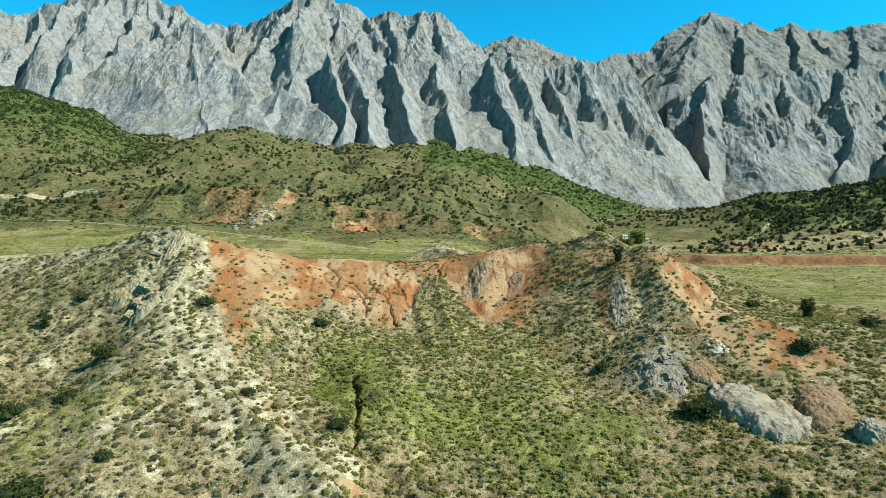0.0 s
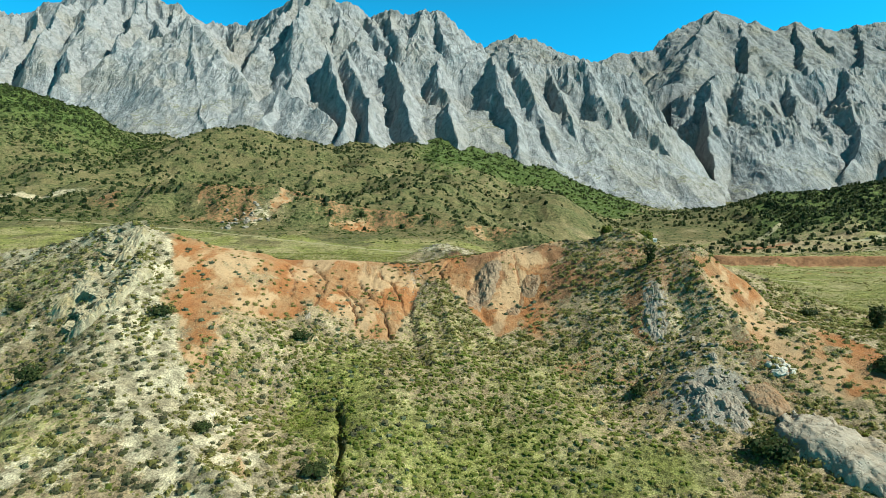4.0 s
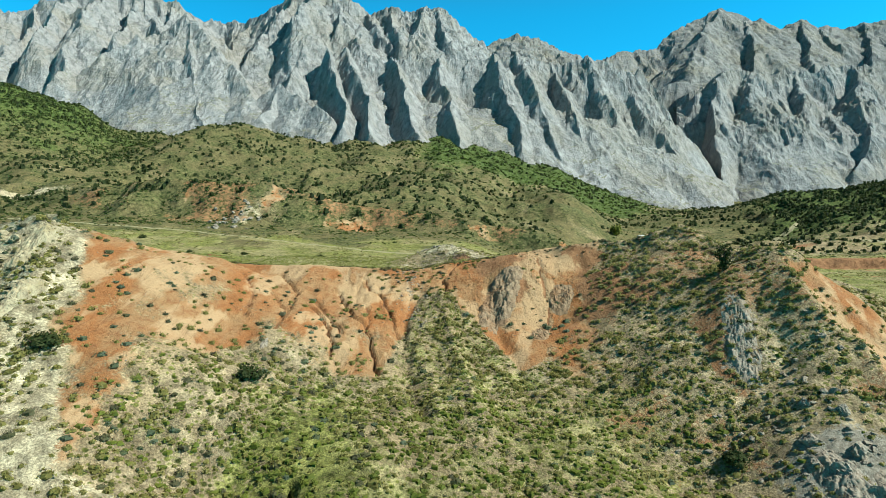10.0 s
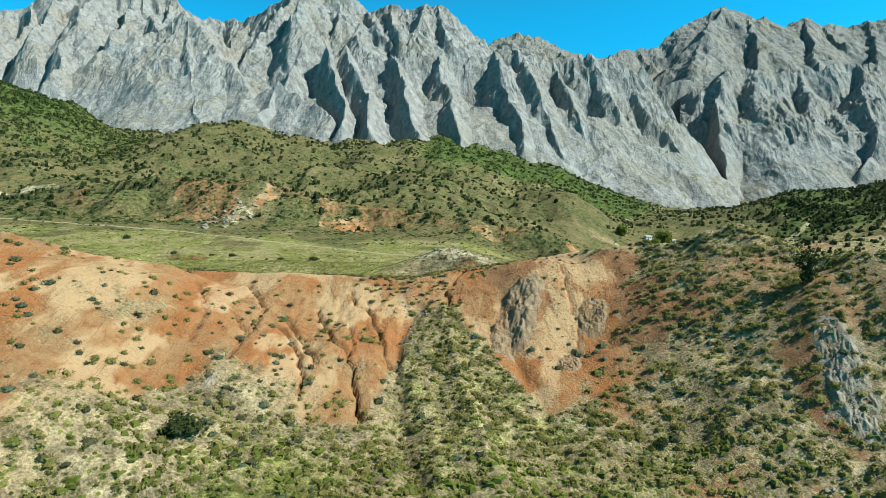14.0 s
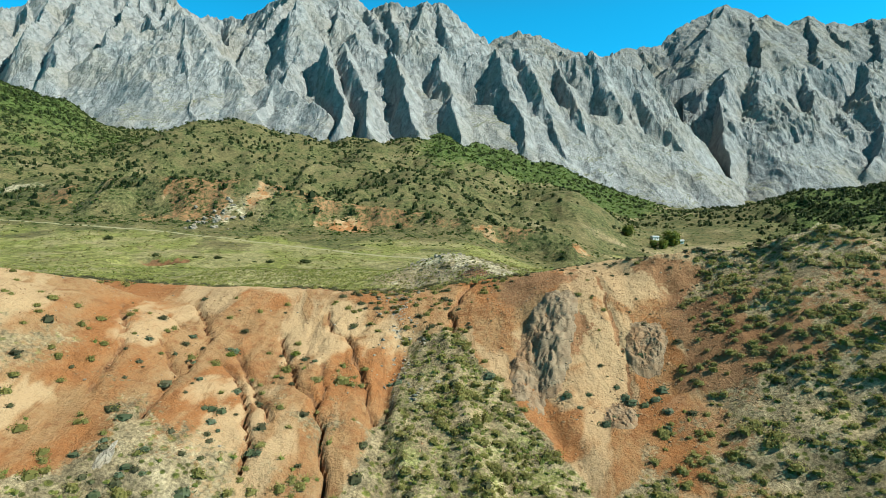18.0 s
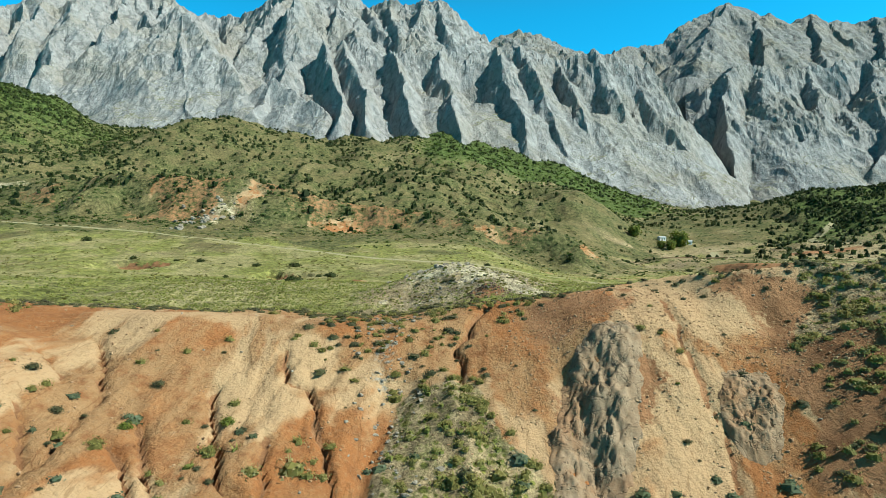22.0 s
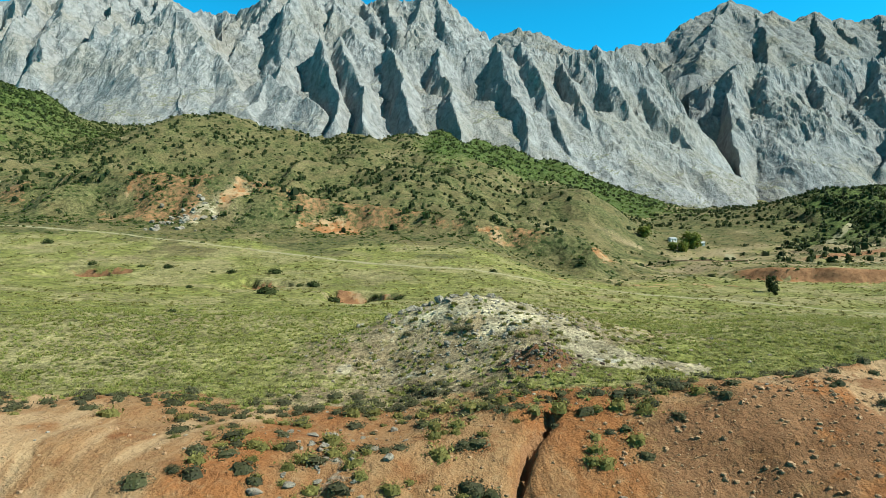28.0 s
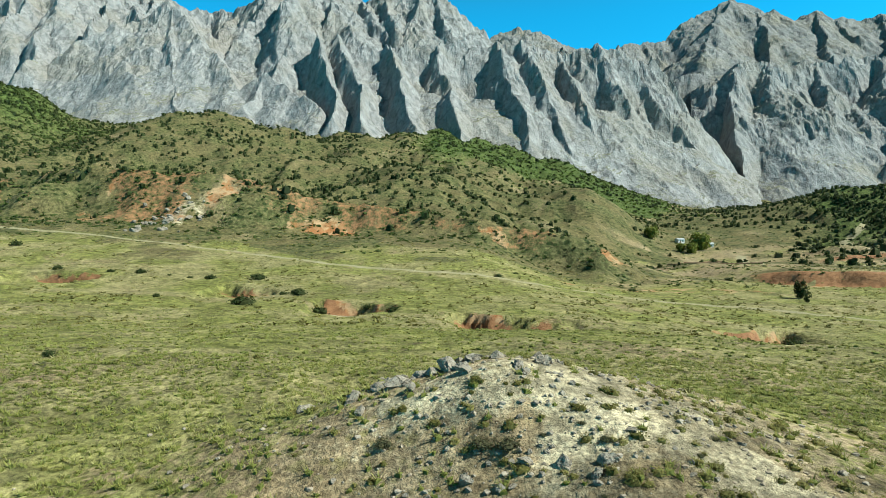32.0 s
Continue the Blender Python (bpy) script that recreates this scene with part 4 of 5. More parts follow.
sage, tus = kind < 0.66, kind >= 0.66
wide = patchy(x, y, 16, -0.5, 0.5)
close = (y > 118) | ((y > 99) & (x > -36) & (x < 34))
for m, shapes, name, words in ((sage & ~close, small_bush, "low_scrub", "dense low olive-green sage scrub on the bowl slopes"), (sage & close, fine_bush, "rim_scrub", "olive sage scrub on the upper slope below the rim")):
    n = m.sum()
    strewn(name, words, "scrub", shapes, x[m], y[m], (1.1 if shapes is fine_bush else 1.0) * rng.uniform(0.22, 0.46 + 0.34 * rng.rand(n) ** 3, n), rng.uniform(0.75, 1.2, n), 0.25 + 0.40 * wide[m] + 0.4 * rng.rand(n) + 0.12 * (x[m] > 10), SAGE)
near = tus & close
n = near.sum()
strewn("rim_grass", "yellow-green grass tufts on the upper slope", "grass", fine_tuft, x[near], y[near], rng.uniform(0.26, 0.60, n), rng.uniform(0.8, 1.2, n), 0.1 + 0.45 * wide[near] + 0.3 * rng.rand(n), TUSSOCK)
tus = tus & ~close
n = tus.sum()
strewn("fresh_scrub", "yellow-green grass and herb tussocks on the bowl floor", "scrub", grass_tuft, x[tus], y[tus], rng.uniform(0.30, 0.68, n), rng.uniform(0.8, 1.2, n), 0.1 + 0.45 * wide[tus] + 0.3 * rng.rand(n), FRESH)
x, y = seeds(4200, -90, 75, 44, 131, lambda x, y: np.where(brink(x) - y > 14, 0.6 * patchy(x, y, 11, -0.2, 0.5), 0.04) * (y < 118))
strewn("silver_scrub", "small silvery grey-green cushions between the sage", "scrub", low_cushion, x, y, rng.uniform(0.28, 0.64, len(x)), rng.uniform(0.7, 1.0, len(x)), rng.rand(len(x)), SILVER)
x, y = seeds(16500, -130, 100, 30, 131, lambda x, y: ss(x, -130, -90) * (1 - ss(x, 70, 100)) * ss(y, 30, 50) * np.where(line_distance(x, y, [p[:2] for p in LEFT_RIDGE])[1] < 0, 0.95, np.where((x < 2) & (y < 112), 0.22, 0.04)) * (brink(x) - y > 1) * (1 - 0.9 * cover_of(x, y)[0]) * (1 - 0.8 * cover_of(x, y)[5]) * ((y < 117) | (np.abs(x) > 40)))
strewn("dark_scrub", "dark grey-green cushion scrub dotted over pale soil", "scrub", low_cushion, x, y, 0.24 + 0.46 * rng.rand(len(x)) ** 1.5, rng.uniform(0.75, 1.1, len(x)), rng.rand(len(x)), CUSHION)
# dark cushions along the rim and over the two ridges
x, y = seeds(9500, -75, 62, 84, 140, lambda x, y: np.maximum(0.85 * np.exp(-(((brink(x) - y + 0.6) / 1.3) ** 2)), np.where((x > 15) & (brink(x) - y > 0), 0.04, 0.008) * (brink(x) > y)))
strewn("cushion_scrub", "dark grey-green thorny cushions along the rim", "scrub", fine_cushion, x, y, rng.uniform(0.14, 0.52, len(x)), rng.uniform(0.7, 1.05, len(x)), rng.rand(len(x)), CUSHION)


x, y = seeds(4200, -44, 44, 123, 138, lambda x, y: 0.9 * np.exp(-(((brink(x) - y + 0.3) / 1.5) ** 2)) * (0.45 + 0.55 * patchy(x, y, 3, -0.3, 0.3)))
strewn("rim_bushes", "dark olive shrubs crowding the edge of the rim", "scrub", fine_bush, x, y, rng.uniform(0.12, 0.40, len(x)), rng.uniform(0.7, 1.05, len(x)), 0.6 * rng.rand(len(x)), CUSHION)
x, y = seeds(520, -13, 5, 121, 136, lambda x, y: (brink(x) > y) * np.clip(bump(x, y, -5.5, 131, 5.5, 6, 1.0) * patchy(x, y, 2.5, -0.4, 0.3) + bump(x, y, 2.5, 131, 2.5, 3, 0.5), 0, 1))
strewn("gully_scrub", "mixed grey-green and straw-coloured bushes in the stony gully head", "scrub", fine_bush, x, y, rng.uniform(0.18, 0.50, len(x)), rng.uniform(0.7, 1.1, len(x)), rng.rand(len(x)), SAGE)
x, y = seeds(260, -13, 5, 121, 136, lambda x, y: (brink(x) > y) * np.clip(bump(x, y, -5.5, 130, 5.5, 6, 0.8), 0, 1))
strewn("gully_cushions", "dark thorny cushions in the stony gully head", "scrub", fine_cushion, x, y, rng.uniform(0.18, 0.55, len(x)), rng.uniform(0.7, 1.0, len(x)), rng.rand(len(x)), CUSHION)
# the plain behind the rim
def plain_chance(x, y):
    red, turf, pale, track, brown, scree = cover_of(x, y)
    return (y > brink(x) + 0.3) * (1 - track) * np.where(turf > 0.5, 0.9, 0.5) * (1 - 0.5 * brown) * (1 - ss(y, 150, 260) * 0.55) * (1 - 0.6 * bump(x, y, -0.2, 141.5, 6.5, 4.2, 1)) * (1 - 0.9 * (pale > 0.75))


x, y = fanned(19000, 130, 235, lambda x, y: plain_chance(x, y) * ((y > 160) | (np.abs(x) > 34)), 0.62, 1.1)
strewn("grass_tussocks", "yellow-green grass tussocks on the flat top behind the rim", "grass", grass_tuft, x, y, rng.uniform(0.16, 0.38, len(x)), rng.uniform(0.9, 1.4, len(x)), 0.2 + 0.45 * patchy(x, y, 9) + 0.4 * rng.rand(len(x)), TUSSOCK)
x, y = seeds(15000, -34, 34, 130, 161, lambda x, y: 0.9 * plain_chance(x, y))
strewn("grass_tufts", "dense soft yellow-green grass tufts around the stony mound", "grass", fine_tuft, x, y, rng.uniform(0.16, 0.34, len(x)), rng.uniform(0.8, 1.3, len(x)), 0.2 + 0.45 * patchy(x, y, 6) + 0.4 * rng.rand(len(x)), TUSSOCK)
x, y = fanned(3600, 130, 230, lambda x, y: plain_chance(x, y) * (0.15 + 0.6 * patchy(x, y, 12, 0, 0.5)), 0.7, 1.3)
strewn("plain_scrub", "low grey-green sage bushes among the grass", "scrub", fine_bush, x, y, rng.uniform(0.14, 0.36, len(x)), rng.uniform(0.6, 1.0, len(x)), rng.rand(len(x)) * 0.9, SAGE)
x, y = seeds(720, -9, 10, 134, 147, lambda x, y: 0.75 * bump(x, y, 0.5, 140.5, 7, 4.5, 1))
strewn("mound_scrub", "small grey-green and straw-coloured shrubs on the stony mound", "scrub", fine_bush, x, y, rng.uniform(0.10, 0.28, len(x)), rng.uniform(0.7, 1.1, len(x)), rng.rand(len(x)), SAGE)
x, y = fanned(15000, 200, 430, lambda x, y: (1 - cover_of(x, y)[3]) * np.clip(0.15 + 0.6 * patchy(x, y, 30, -0.3, 0.5) + bump(x, y, 60, 265, 50, 28, 0.6), 0, 1), 0.82)
strewn("meadow_scrub", "small dark scrub dotted over the valley meadow", "scrub", far_bush, x, y, rng.uniform(0.25, 0.7, len(x)), rng.uniform(0.6, 1.0, len(x)), rng.rand(len(x)) * 0.9, SAGE)


# foothills
def wood(x, y):
    """How thickly the trees stand on the foothills."""
    az = x / y
    c = 0.20 + 0.35 * patchy(x, y, 90, -0.2, 0.5) + 0.25 * ss(y, 385, 400) * (1 - ss(y, 440, 480))
    c = c + bump(x, y, -560, 760, 200, 150, 0.6) + 0.55 * ss(az, 0.42, 0.55) * ss(y, 480, 560)
    c = c + 0.6 * ss(az, -0.12, 0.0) * (1 - ss(az, 0.25, 0.36)) * ss(y, 740, 840)
    valley = ss(az, 0.10, 0.18) * (1 - ss(az, 0.40, 0.48)) * (1 - ss(y, 600, 700))
    return c * ss(y, 385, 430) * (1 - 0.6 * green_belt(x, y)) * (1 - 0.88 * valley)


x, y = fanned(26000, 380, 1120, lambda x, y: wood(x, y), 0.80, 0.8)
strewn("hillside_trees", "dark green junipers dotted over the foothills", "trees", far_tree, x, y, rng.uniform(1.2, 3.6, len(x)) * rng.uniform(0.7, 1, len(x)), rng.uniform(0.8, 1.3, len(x)), rng.rand(len(x)), JUNIPER)
x, y = fanned(15000, 340, 1120, lambda x, y: 0.4 + 0.6 * patchy(x, y, 50, -0.3, 0.4), 0.82, 0.9)
strewn("hillside_scrub", "dull green scrub covering the foothills", "scrub", far_bush, x, y, rng.uniform(0.5, 1.4, len(x)), rng.uniform(0.5, 0.9, len(x)), rng.rand(len(x)), THICKET)
x, y = seeds(15000, -830, -340, 600, 900, lambda x, y: np.clip(bump(x, y, -590, 740, 230, 140, 1.2), 0, 1))
strewn("hill_thicket", "dark green thicket over a rounded hill", "bushes", far_bush, x, y, rng.uniform(1.0, 2.6, len(x)), rng.uniform(0.5, 1.0, len(x)), 0.2 + 0.6 * rng.rand(len(x)), THICKET)
x, y = seeds(2600, -300, 70, 372, 450, lambda x, y: 0.25 + 0.75 * patchy(x, y, 18, -0.1, 0.5))
strewn("ridge_bushes", "dark green bushes dotted over the red-brown ridge", "bushes", far_bush, x, y, rng.uniform(0.5, 1.7, len(x)), rng.uniform(0.6, 1.0, len(x)), 0.7 * rng.rand(len(x)), THICKET)
x, y = seeds(6000, 330, 820, 470, 900, lambda x, y: 0.85 * ss(x / y, 0.47, 0.56))
strewn("slope_wood", "dark juniper wood on the shaded slope", "trees", far_tree, x, y, rng.uniform(1.2, 2.8, len(x)), rng.uniform(0.8, 1.3, len(x)), rng.rand(len(x)), JUNIPER)
x, y = fanned(16000, 660, 1120, lambda x, y: 0.9 * green_belt(x, y), 0.80)
strewn("hillside_bushes", "bright green bushes below the cliffs", "bushes", far_bush, x, y, rng.uniform(1.2, 2.6, len(x)), rng.uniform(0.5, 0.9, len(x)), 0.2 + 0.6 * rng.rand(len(x)), BROADLEAF)


# single bushes and trees
def part(name, v, f, material, parent, tint=None, smooth=False):
    me = mesh_of(name, v, f, 3, material, smooth)
    if tint is not None:
        paint(me, "tint", tint)
    ob = new(name, me)
    ob.parent = parent
    return ob


def limb(a, b, ra, rb, sides=6):
    """A tapered round limb from a to b."""
    a, b = np.array(a, float), np.array(b, float)
    w = (b - a) / np.linalg.norm(b - a)
    u = np.cross(w, (0.3, 0.9, 0.1))
    u /= np.linalg.norm(u)
    t = np.cross(w, u)
    ring = np.arange(sides) * 2 * math.pi / sides
    circle = np.cos(ring)[:, None] * u + np.sin(ring)[:, None] * t
    v = np.concatenate([a + ra * circle, b + rb * circle, [b + w * rb]])
    f = []
    for k in range(sides):
        j = (k + 1) % sides
        f += [(k, j, sides + j), (k, sides + j, sides + k), (sides + k, sides + j, 2 * sides)]
    return v, np.array(f)


def bush(name, leaf_mat, leaves, leaf, height, lobes, seed):
    """A bush one metre in radius: bare stems and a crown of several leafy lobes."""
    r = np.random.RandomState(seed)
    top = new(name)
    stems = [limb((0.05 * r.randn(), 0.05 * r.randn(), -0.15), (0.55 * math.cos(k * 1.26 + r.rand()), 0.55 * math.sin(k * 1.26 + r.rand()), 0.5 * height), 0.07, 0.025) for k in range(5)]
    part("stems", *joined(stems), BARK, top)
    pieces, tints = [], []
    for k in range(lobes):
        a = k * 2.4 + r.rand()
        off = 0.52 * math.sqrt(k / max(lobes - 1, 1))
        size = 0.46 + 0.2 * r.rand() if lobes > 1 else 1.0
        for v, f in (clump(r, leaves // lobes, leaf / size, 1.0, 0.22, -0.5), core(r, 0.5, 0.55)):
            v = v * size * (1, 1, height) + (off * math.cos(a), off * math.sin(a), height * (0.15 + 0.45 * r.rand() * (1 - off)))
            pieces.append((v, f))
            # cores get a much darker colour, painted shade inside the crown
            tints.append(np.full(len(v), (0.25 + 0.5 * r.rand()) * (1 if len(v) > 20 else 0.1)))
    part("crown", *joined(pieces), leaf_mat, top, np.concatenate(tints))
    return top


def juniper(name, leaf_mat, height, wide, tiers, seed):
    """A small conifer or broad tree: trunk, limbs and a crown of leafy masses."""
    r = np.random.RandomState(seed)
    top = new(name)
    part("trunk", *joined([limb((0, 0, -0.3), (0.05, 0.02, 0.75 * height), 0.09 * wide + 0.05, 0.03)]), BARK, top)
    pieces, tints, arms = [], [], []
    for k in range(tiers):
        u = (k + 0.5) / tiers
        a, out = k * 2.4 + r.rand(), wide * (0.62 * math.sin(math.pi * min(1, 0.22 + 0.8 * (1 - u))) * (0.7 + 0.4 * r.rand()))
        h = height * (0.14 + 0.78 * u)
        size = wide * (0.55 - 0.22 * u) * (0.85 + 0.3 * r.rand())
        arms.append(limb((0, 0, h * 0.8), (out * math.cos(a), out * math.sin(a), h), 0.035 * wide + 0.02, 0.015))
        for v, f in (clump(r, 60, 0.26, 1.0, 0.3, -0.8), core(r, 0.6, 0.6)):
            pieces.append((v * size + (out * math.cos(a), out * math.sin(a), h), f))
            tints.append(np.full(len(v), 0.6 * r.rand()))
    part("limbs", *joined(arms), BARK, top)
    part("crown", *joined(pieces), leaf_mat, top, np.concatenate(tints))
    return top


def set_out(models, label, category, group, places, sink=0.05):
    """Copies of the models at places (x, y, radius); the models themselves take the first places."""
    for k, (px, py, size) in enumerate(places):
        model = models[k % len(models)]
        m = pose(px, py, float(rest_on([px], [py])[0]) - sink * size, 0, 0, (k * 137) % 360) @ Matrix.Scale(size, 4)
        if k < len(models):
            model.matrix_basis = m
            tagged(model, label, category, group)
        else:
            tagged(copy_thing(model, m), label, category, group)


WALL_CUSHIONS = [(-18.5, 120.1, 0.5), (-24.8, 118.5, 0.5), (-21.9, 116.2, 0.45), (-14.6, 117.1, 0.55), (-12.5, 117.1, 0.55), (-12.8, 116.2, 0.4), (-13.7, 113.9, 0.55), (-12.7, 112.8, 0.6), (-14.1, 113.2, 0.35), (-20.7, 113.7, 0.4), (-20.6, 116.4, 0.4), (-24.5, 112.3, 0.5), (-22.6, 111.0, 0.3), (-19.0, 110.7, 0.35), (-15.5, 109.3, 0.45), (-16.2, 124.1, 0.45), (-25.0, 124.9, 0.6), (-20.0, 123.0, 0.35), (-27.9, 119.7, 0.3), (-10.5, 127.4, 0.6), (-6.3, 125.0, 0.5), (-7.6, 124.3, 0.5), (-3.3, 123.5, 0.4), (-7.6, 120.0, 0.25)]
RIGHT_CUSHIONS = [(8.1, 122.6, 0.6), (11.6, 122.6, 0.5), (10.7, 127.4, 0.6), (0.6, 122.8, 0.5), (0.5, 117.7, 0.5), (2.6, 122.7, 0.4), (13.0, 118.2, 0.55), (10.8, 116.6, 0.6), (11.1, 115.9, 0.35), (15.0, 116.7, 0.6), (16.3, 121.2, 0.35), (19.9, 123.4, 0.5), (21.3, 123.5, 0.4), (19.5, 125.2, 0.6), (20.8, 125.4, 0.45), (27.4, 124.2, 0.9), (24.9, 119.1, 0.4), (14.5, 121.3, 0.4), (15.5, 122.6, 0.4), (20.4, 117.5, 0.3), (21.6, 115.2, 0.5), (19.0, 114.5, 0.5), (18.7, 118.7, 0.4), (15.9, 118.3, 0.35)]
MOUND_CUSHIONS = [(-4.5, 142.5, 0.35), (-1.8, 141.2, 0.38), (-1.2, 140.9, 0.42), (-0.3, 141.0, 0.36), (0.7, 141.0, 0.34), (1.1, 140.2, 0.5), (1.9, 140.0, 0.28), (3.9, 140.6, 0.42), (3.1, 139.6, 0.28), (5.3, 139.9, 0.34), (0.6, 138.5, 0.24), (-0.7, 138.7, 0.2), (-1.6, 139.0, 0.24), (-0.1, 138.4, 0.2), (0.5, 137.7, 0.32), (2.5, 138.3, 0.28), (-5.9, 140.2, 0.3), (-3.7, 138.2, 0.22), (-6.8, 137.2, 0.26), (-2.9, 136.2, 0.28)]
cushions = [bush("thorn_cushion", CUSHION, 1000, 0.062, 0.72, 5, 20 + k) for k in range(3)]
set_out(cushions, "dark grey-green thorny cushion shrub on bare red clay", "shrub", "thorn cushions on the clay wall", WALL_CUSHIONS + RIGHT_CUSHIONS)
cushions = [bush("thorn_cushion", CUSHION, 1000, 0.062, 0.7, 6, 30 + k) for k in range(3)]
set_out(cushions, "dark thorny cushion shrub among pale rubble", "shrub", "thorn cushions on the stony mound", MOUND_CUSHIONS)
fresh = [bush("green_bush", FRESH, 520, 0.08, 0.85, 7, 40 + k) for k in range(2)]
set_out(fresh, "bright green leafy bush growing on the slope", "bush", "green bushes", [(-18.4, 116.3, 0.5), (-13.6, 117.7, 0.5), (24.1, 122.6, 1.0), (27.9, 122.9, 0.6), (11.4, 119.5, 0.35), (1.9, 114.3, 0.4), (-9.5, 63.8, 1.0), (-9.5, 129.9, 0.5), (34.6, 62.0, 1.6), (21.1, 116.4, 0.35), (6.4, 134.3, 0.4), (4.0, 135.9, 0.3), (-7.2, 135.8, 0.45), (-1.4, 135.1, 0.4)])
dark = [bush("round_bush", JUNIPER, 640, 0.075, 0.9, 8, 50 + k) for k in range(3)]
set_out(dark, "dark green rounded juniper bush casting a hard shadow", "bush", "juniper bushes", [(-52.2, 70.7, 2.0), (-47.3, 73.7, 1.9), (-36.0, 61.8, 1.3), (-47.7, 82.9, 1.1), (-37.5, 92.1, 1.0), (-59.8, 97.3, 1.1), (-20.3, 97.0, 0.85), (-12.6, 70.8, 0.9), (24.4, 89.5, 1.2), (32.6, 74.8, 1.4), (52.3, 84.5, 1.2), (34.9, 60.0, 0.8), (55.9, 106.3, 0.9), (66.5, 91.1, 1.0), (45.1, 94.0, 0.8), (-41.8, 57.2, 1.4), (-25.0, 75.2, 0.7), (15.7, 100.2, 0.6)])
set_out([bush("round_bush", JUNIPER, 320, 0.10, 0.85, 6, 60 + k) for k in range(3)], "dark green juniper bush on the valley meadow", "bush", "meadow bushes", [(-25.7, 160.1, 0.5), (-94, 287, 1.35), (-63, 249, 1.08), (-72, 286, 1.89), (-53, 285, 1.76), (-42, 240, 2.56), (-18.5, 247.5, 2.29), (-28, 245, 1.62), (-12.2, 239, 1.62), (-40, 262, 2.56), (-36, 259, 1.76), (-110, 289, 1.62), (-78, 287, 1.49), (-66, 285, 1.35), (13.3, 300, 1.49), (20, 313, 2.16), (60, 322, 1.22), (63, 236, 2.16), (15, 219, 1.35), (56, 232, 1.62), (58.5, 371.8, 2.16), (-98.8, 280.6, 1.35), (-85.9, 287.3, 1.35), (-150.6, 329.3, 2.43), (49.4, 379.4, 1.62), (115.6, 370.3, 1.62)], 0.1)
set_out([juniper("juniper_tree", JUNIPER, 3.2, 1.05, 13, 70), juniper("juniper_tree", JUNIPER, 3.0, 1.3, 13, 71)], "dark green upright juniper tree on the dry slope", "tree", "juniper trees", [(32.5, 109.2, 1.05), (62.8, 101.0, 1.1), (-62.8, 92.6, 0.95), (107, 307, 1.7), (101, 294, 1.1)], 0.03)
set_out([juniper("walnut_tree", FRESH, 2.4, 1.6, 16, 72), juniper("walnut_tree", FRESH, 2.2, 1.5, 16, 73)], "broad bright green leafy tree beside the farm", "tree", "farm trees", [(172, 541, 2.9), (166, 545, 2.6), (183, 552, 1.7), (150, 560, 1.5)], 0.03)


# ---- rocks ----
def ball(subdivisions):
    bm = bmesh.new()
    bmesh.ops.create_icosphere(bm, subdivisions=subdivisions, radius=1.0)
    v = np.array([p.co[:] for p in bm.verts])
    f = np.array([[p.index for p in q.verts] for q in bm.faces])
    bm.free()
    return v, f


BALLS = [ball(k) for k in (1, 2, 3, 4, 5)]


def rock(seed, detail, planes, cut=0.7, rough=0.06, grain=0.4):
    """A boulder of radius about 1: a ball cut by planes, then roughened."""
    r = np.random.RandomState(seed)
    v, f = BALLS[detail]
    v = v.copy()
    for _ in range(planes):
        n = r.randn(3)
        n /= np.linalg.norm(n)
        over = np.maximum(v @ n - cut * (0.75 + 0.45 * r.rand()), 0)
        v -= over[:, None] * n
    d = v / np.linalg.norm(v, axis=1, keepdims=True)
    k = 50 + seed * 7.3
    bumps = fbm(d[:, 0] * 2 + d[:, 2] * 1.3 + k, d[:, 1] * 2 - d[:, 2] + k, grain * 2, 4)
    return v + d * (rough * bumps)[:, None], f


def rock_thing(name, v, f, material, m, label, category, group="", smooth=False):
    size = m.to_scale()
    m = m @ Matrix.Diagonal((1 / size.x, 1 / size.y, 1 / size.z, 1))
    ob = new(name, mesh_of(name, v * np.array(size), f, 3, material, smooth))
    ob.matrix_basis = m
    return tagged(ob, label, category, group)


def ground_pose(px, py, lift, rx, ry, rz, sx, sy, sz):
    return pose(px, py, float(rest_on([px], [py])[0]) + lift, rx, ry, rz) @ Matrix.Diagonal((sx, sy, sz, 1))


def rocks(name, label, category, group, material, places, seed, detail=2, planes=9, rough=0.06, tilt=12):
    """Separate stones at places (x, y, radius), of a few shapes that share their meshes."""
    r = np.random.RandomState(seed)
    shapes = [mesh_of(name, *rock(seed + k, detail, planes + 4, 0.56, rough * 1.4), 3, material) for k in range(4)]
    for k, (px, py, size) in enumerate(places):
        ob = new(name, shapes[k % 4])
        ob.matrix_basis = ground_pose(px, py, size * 0.05, r.uniform(-tilt, tilt), r.uniform(-tilt, tilt), r.uniform(0, 360), size * r.uniform(0.8, 1.3), size * r.uniform(0.7, 1.1), size * r.uniform(0.5, 0.85))
        tagged(ob, label, category, group)


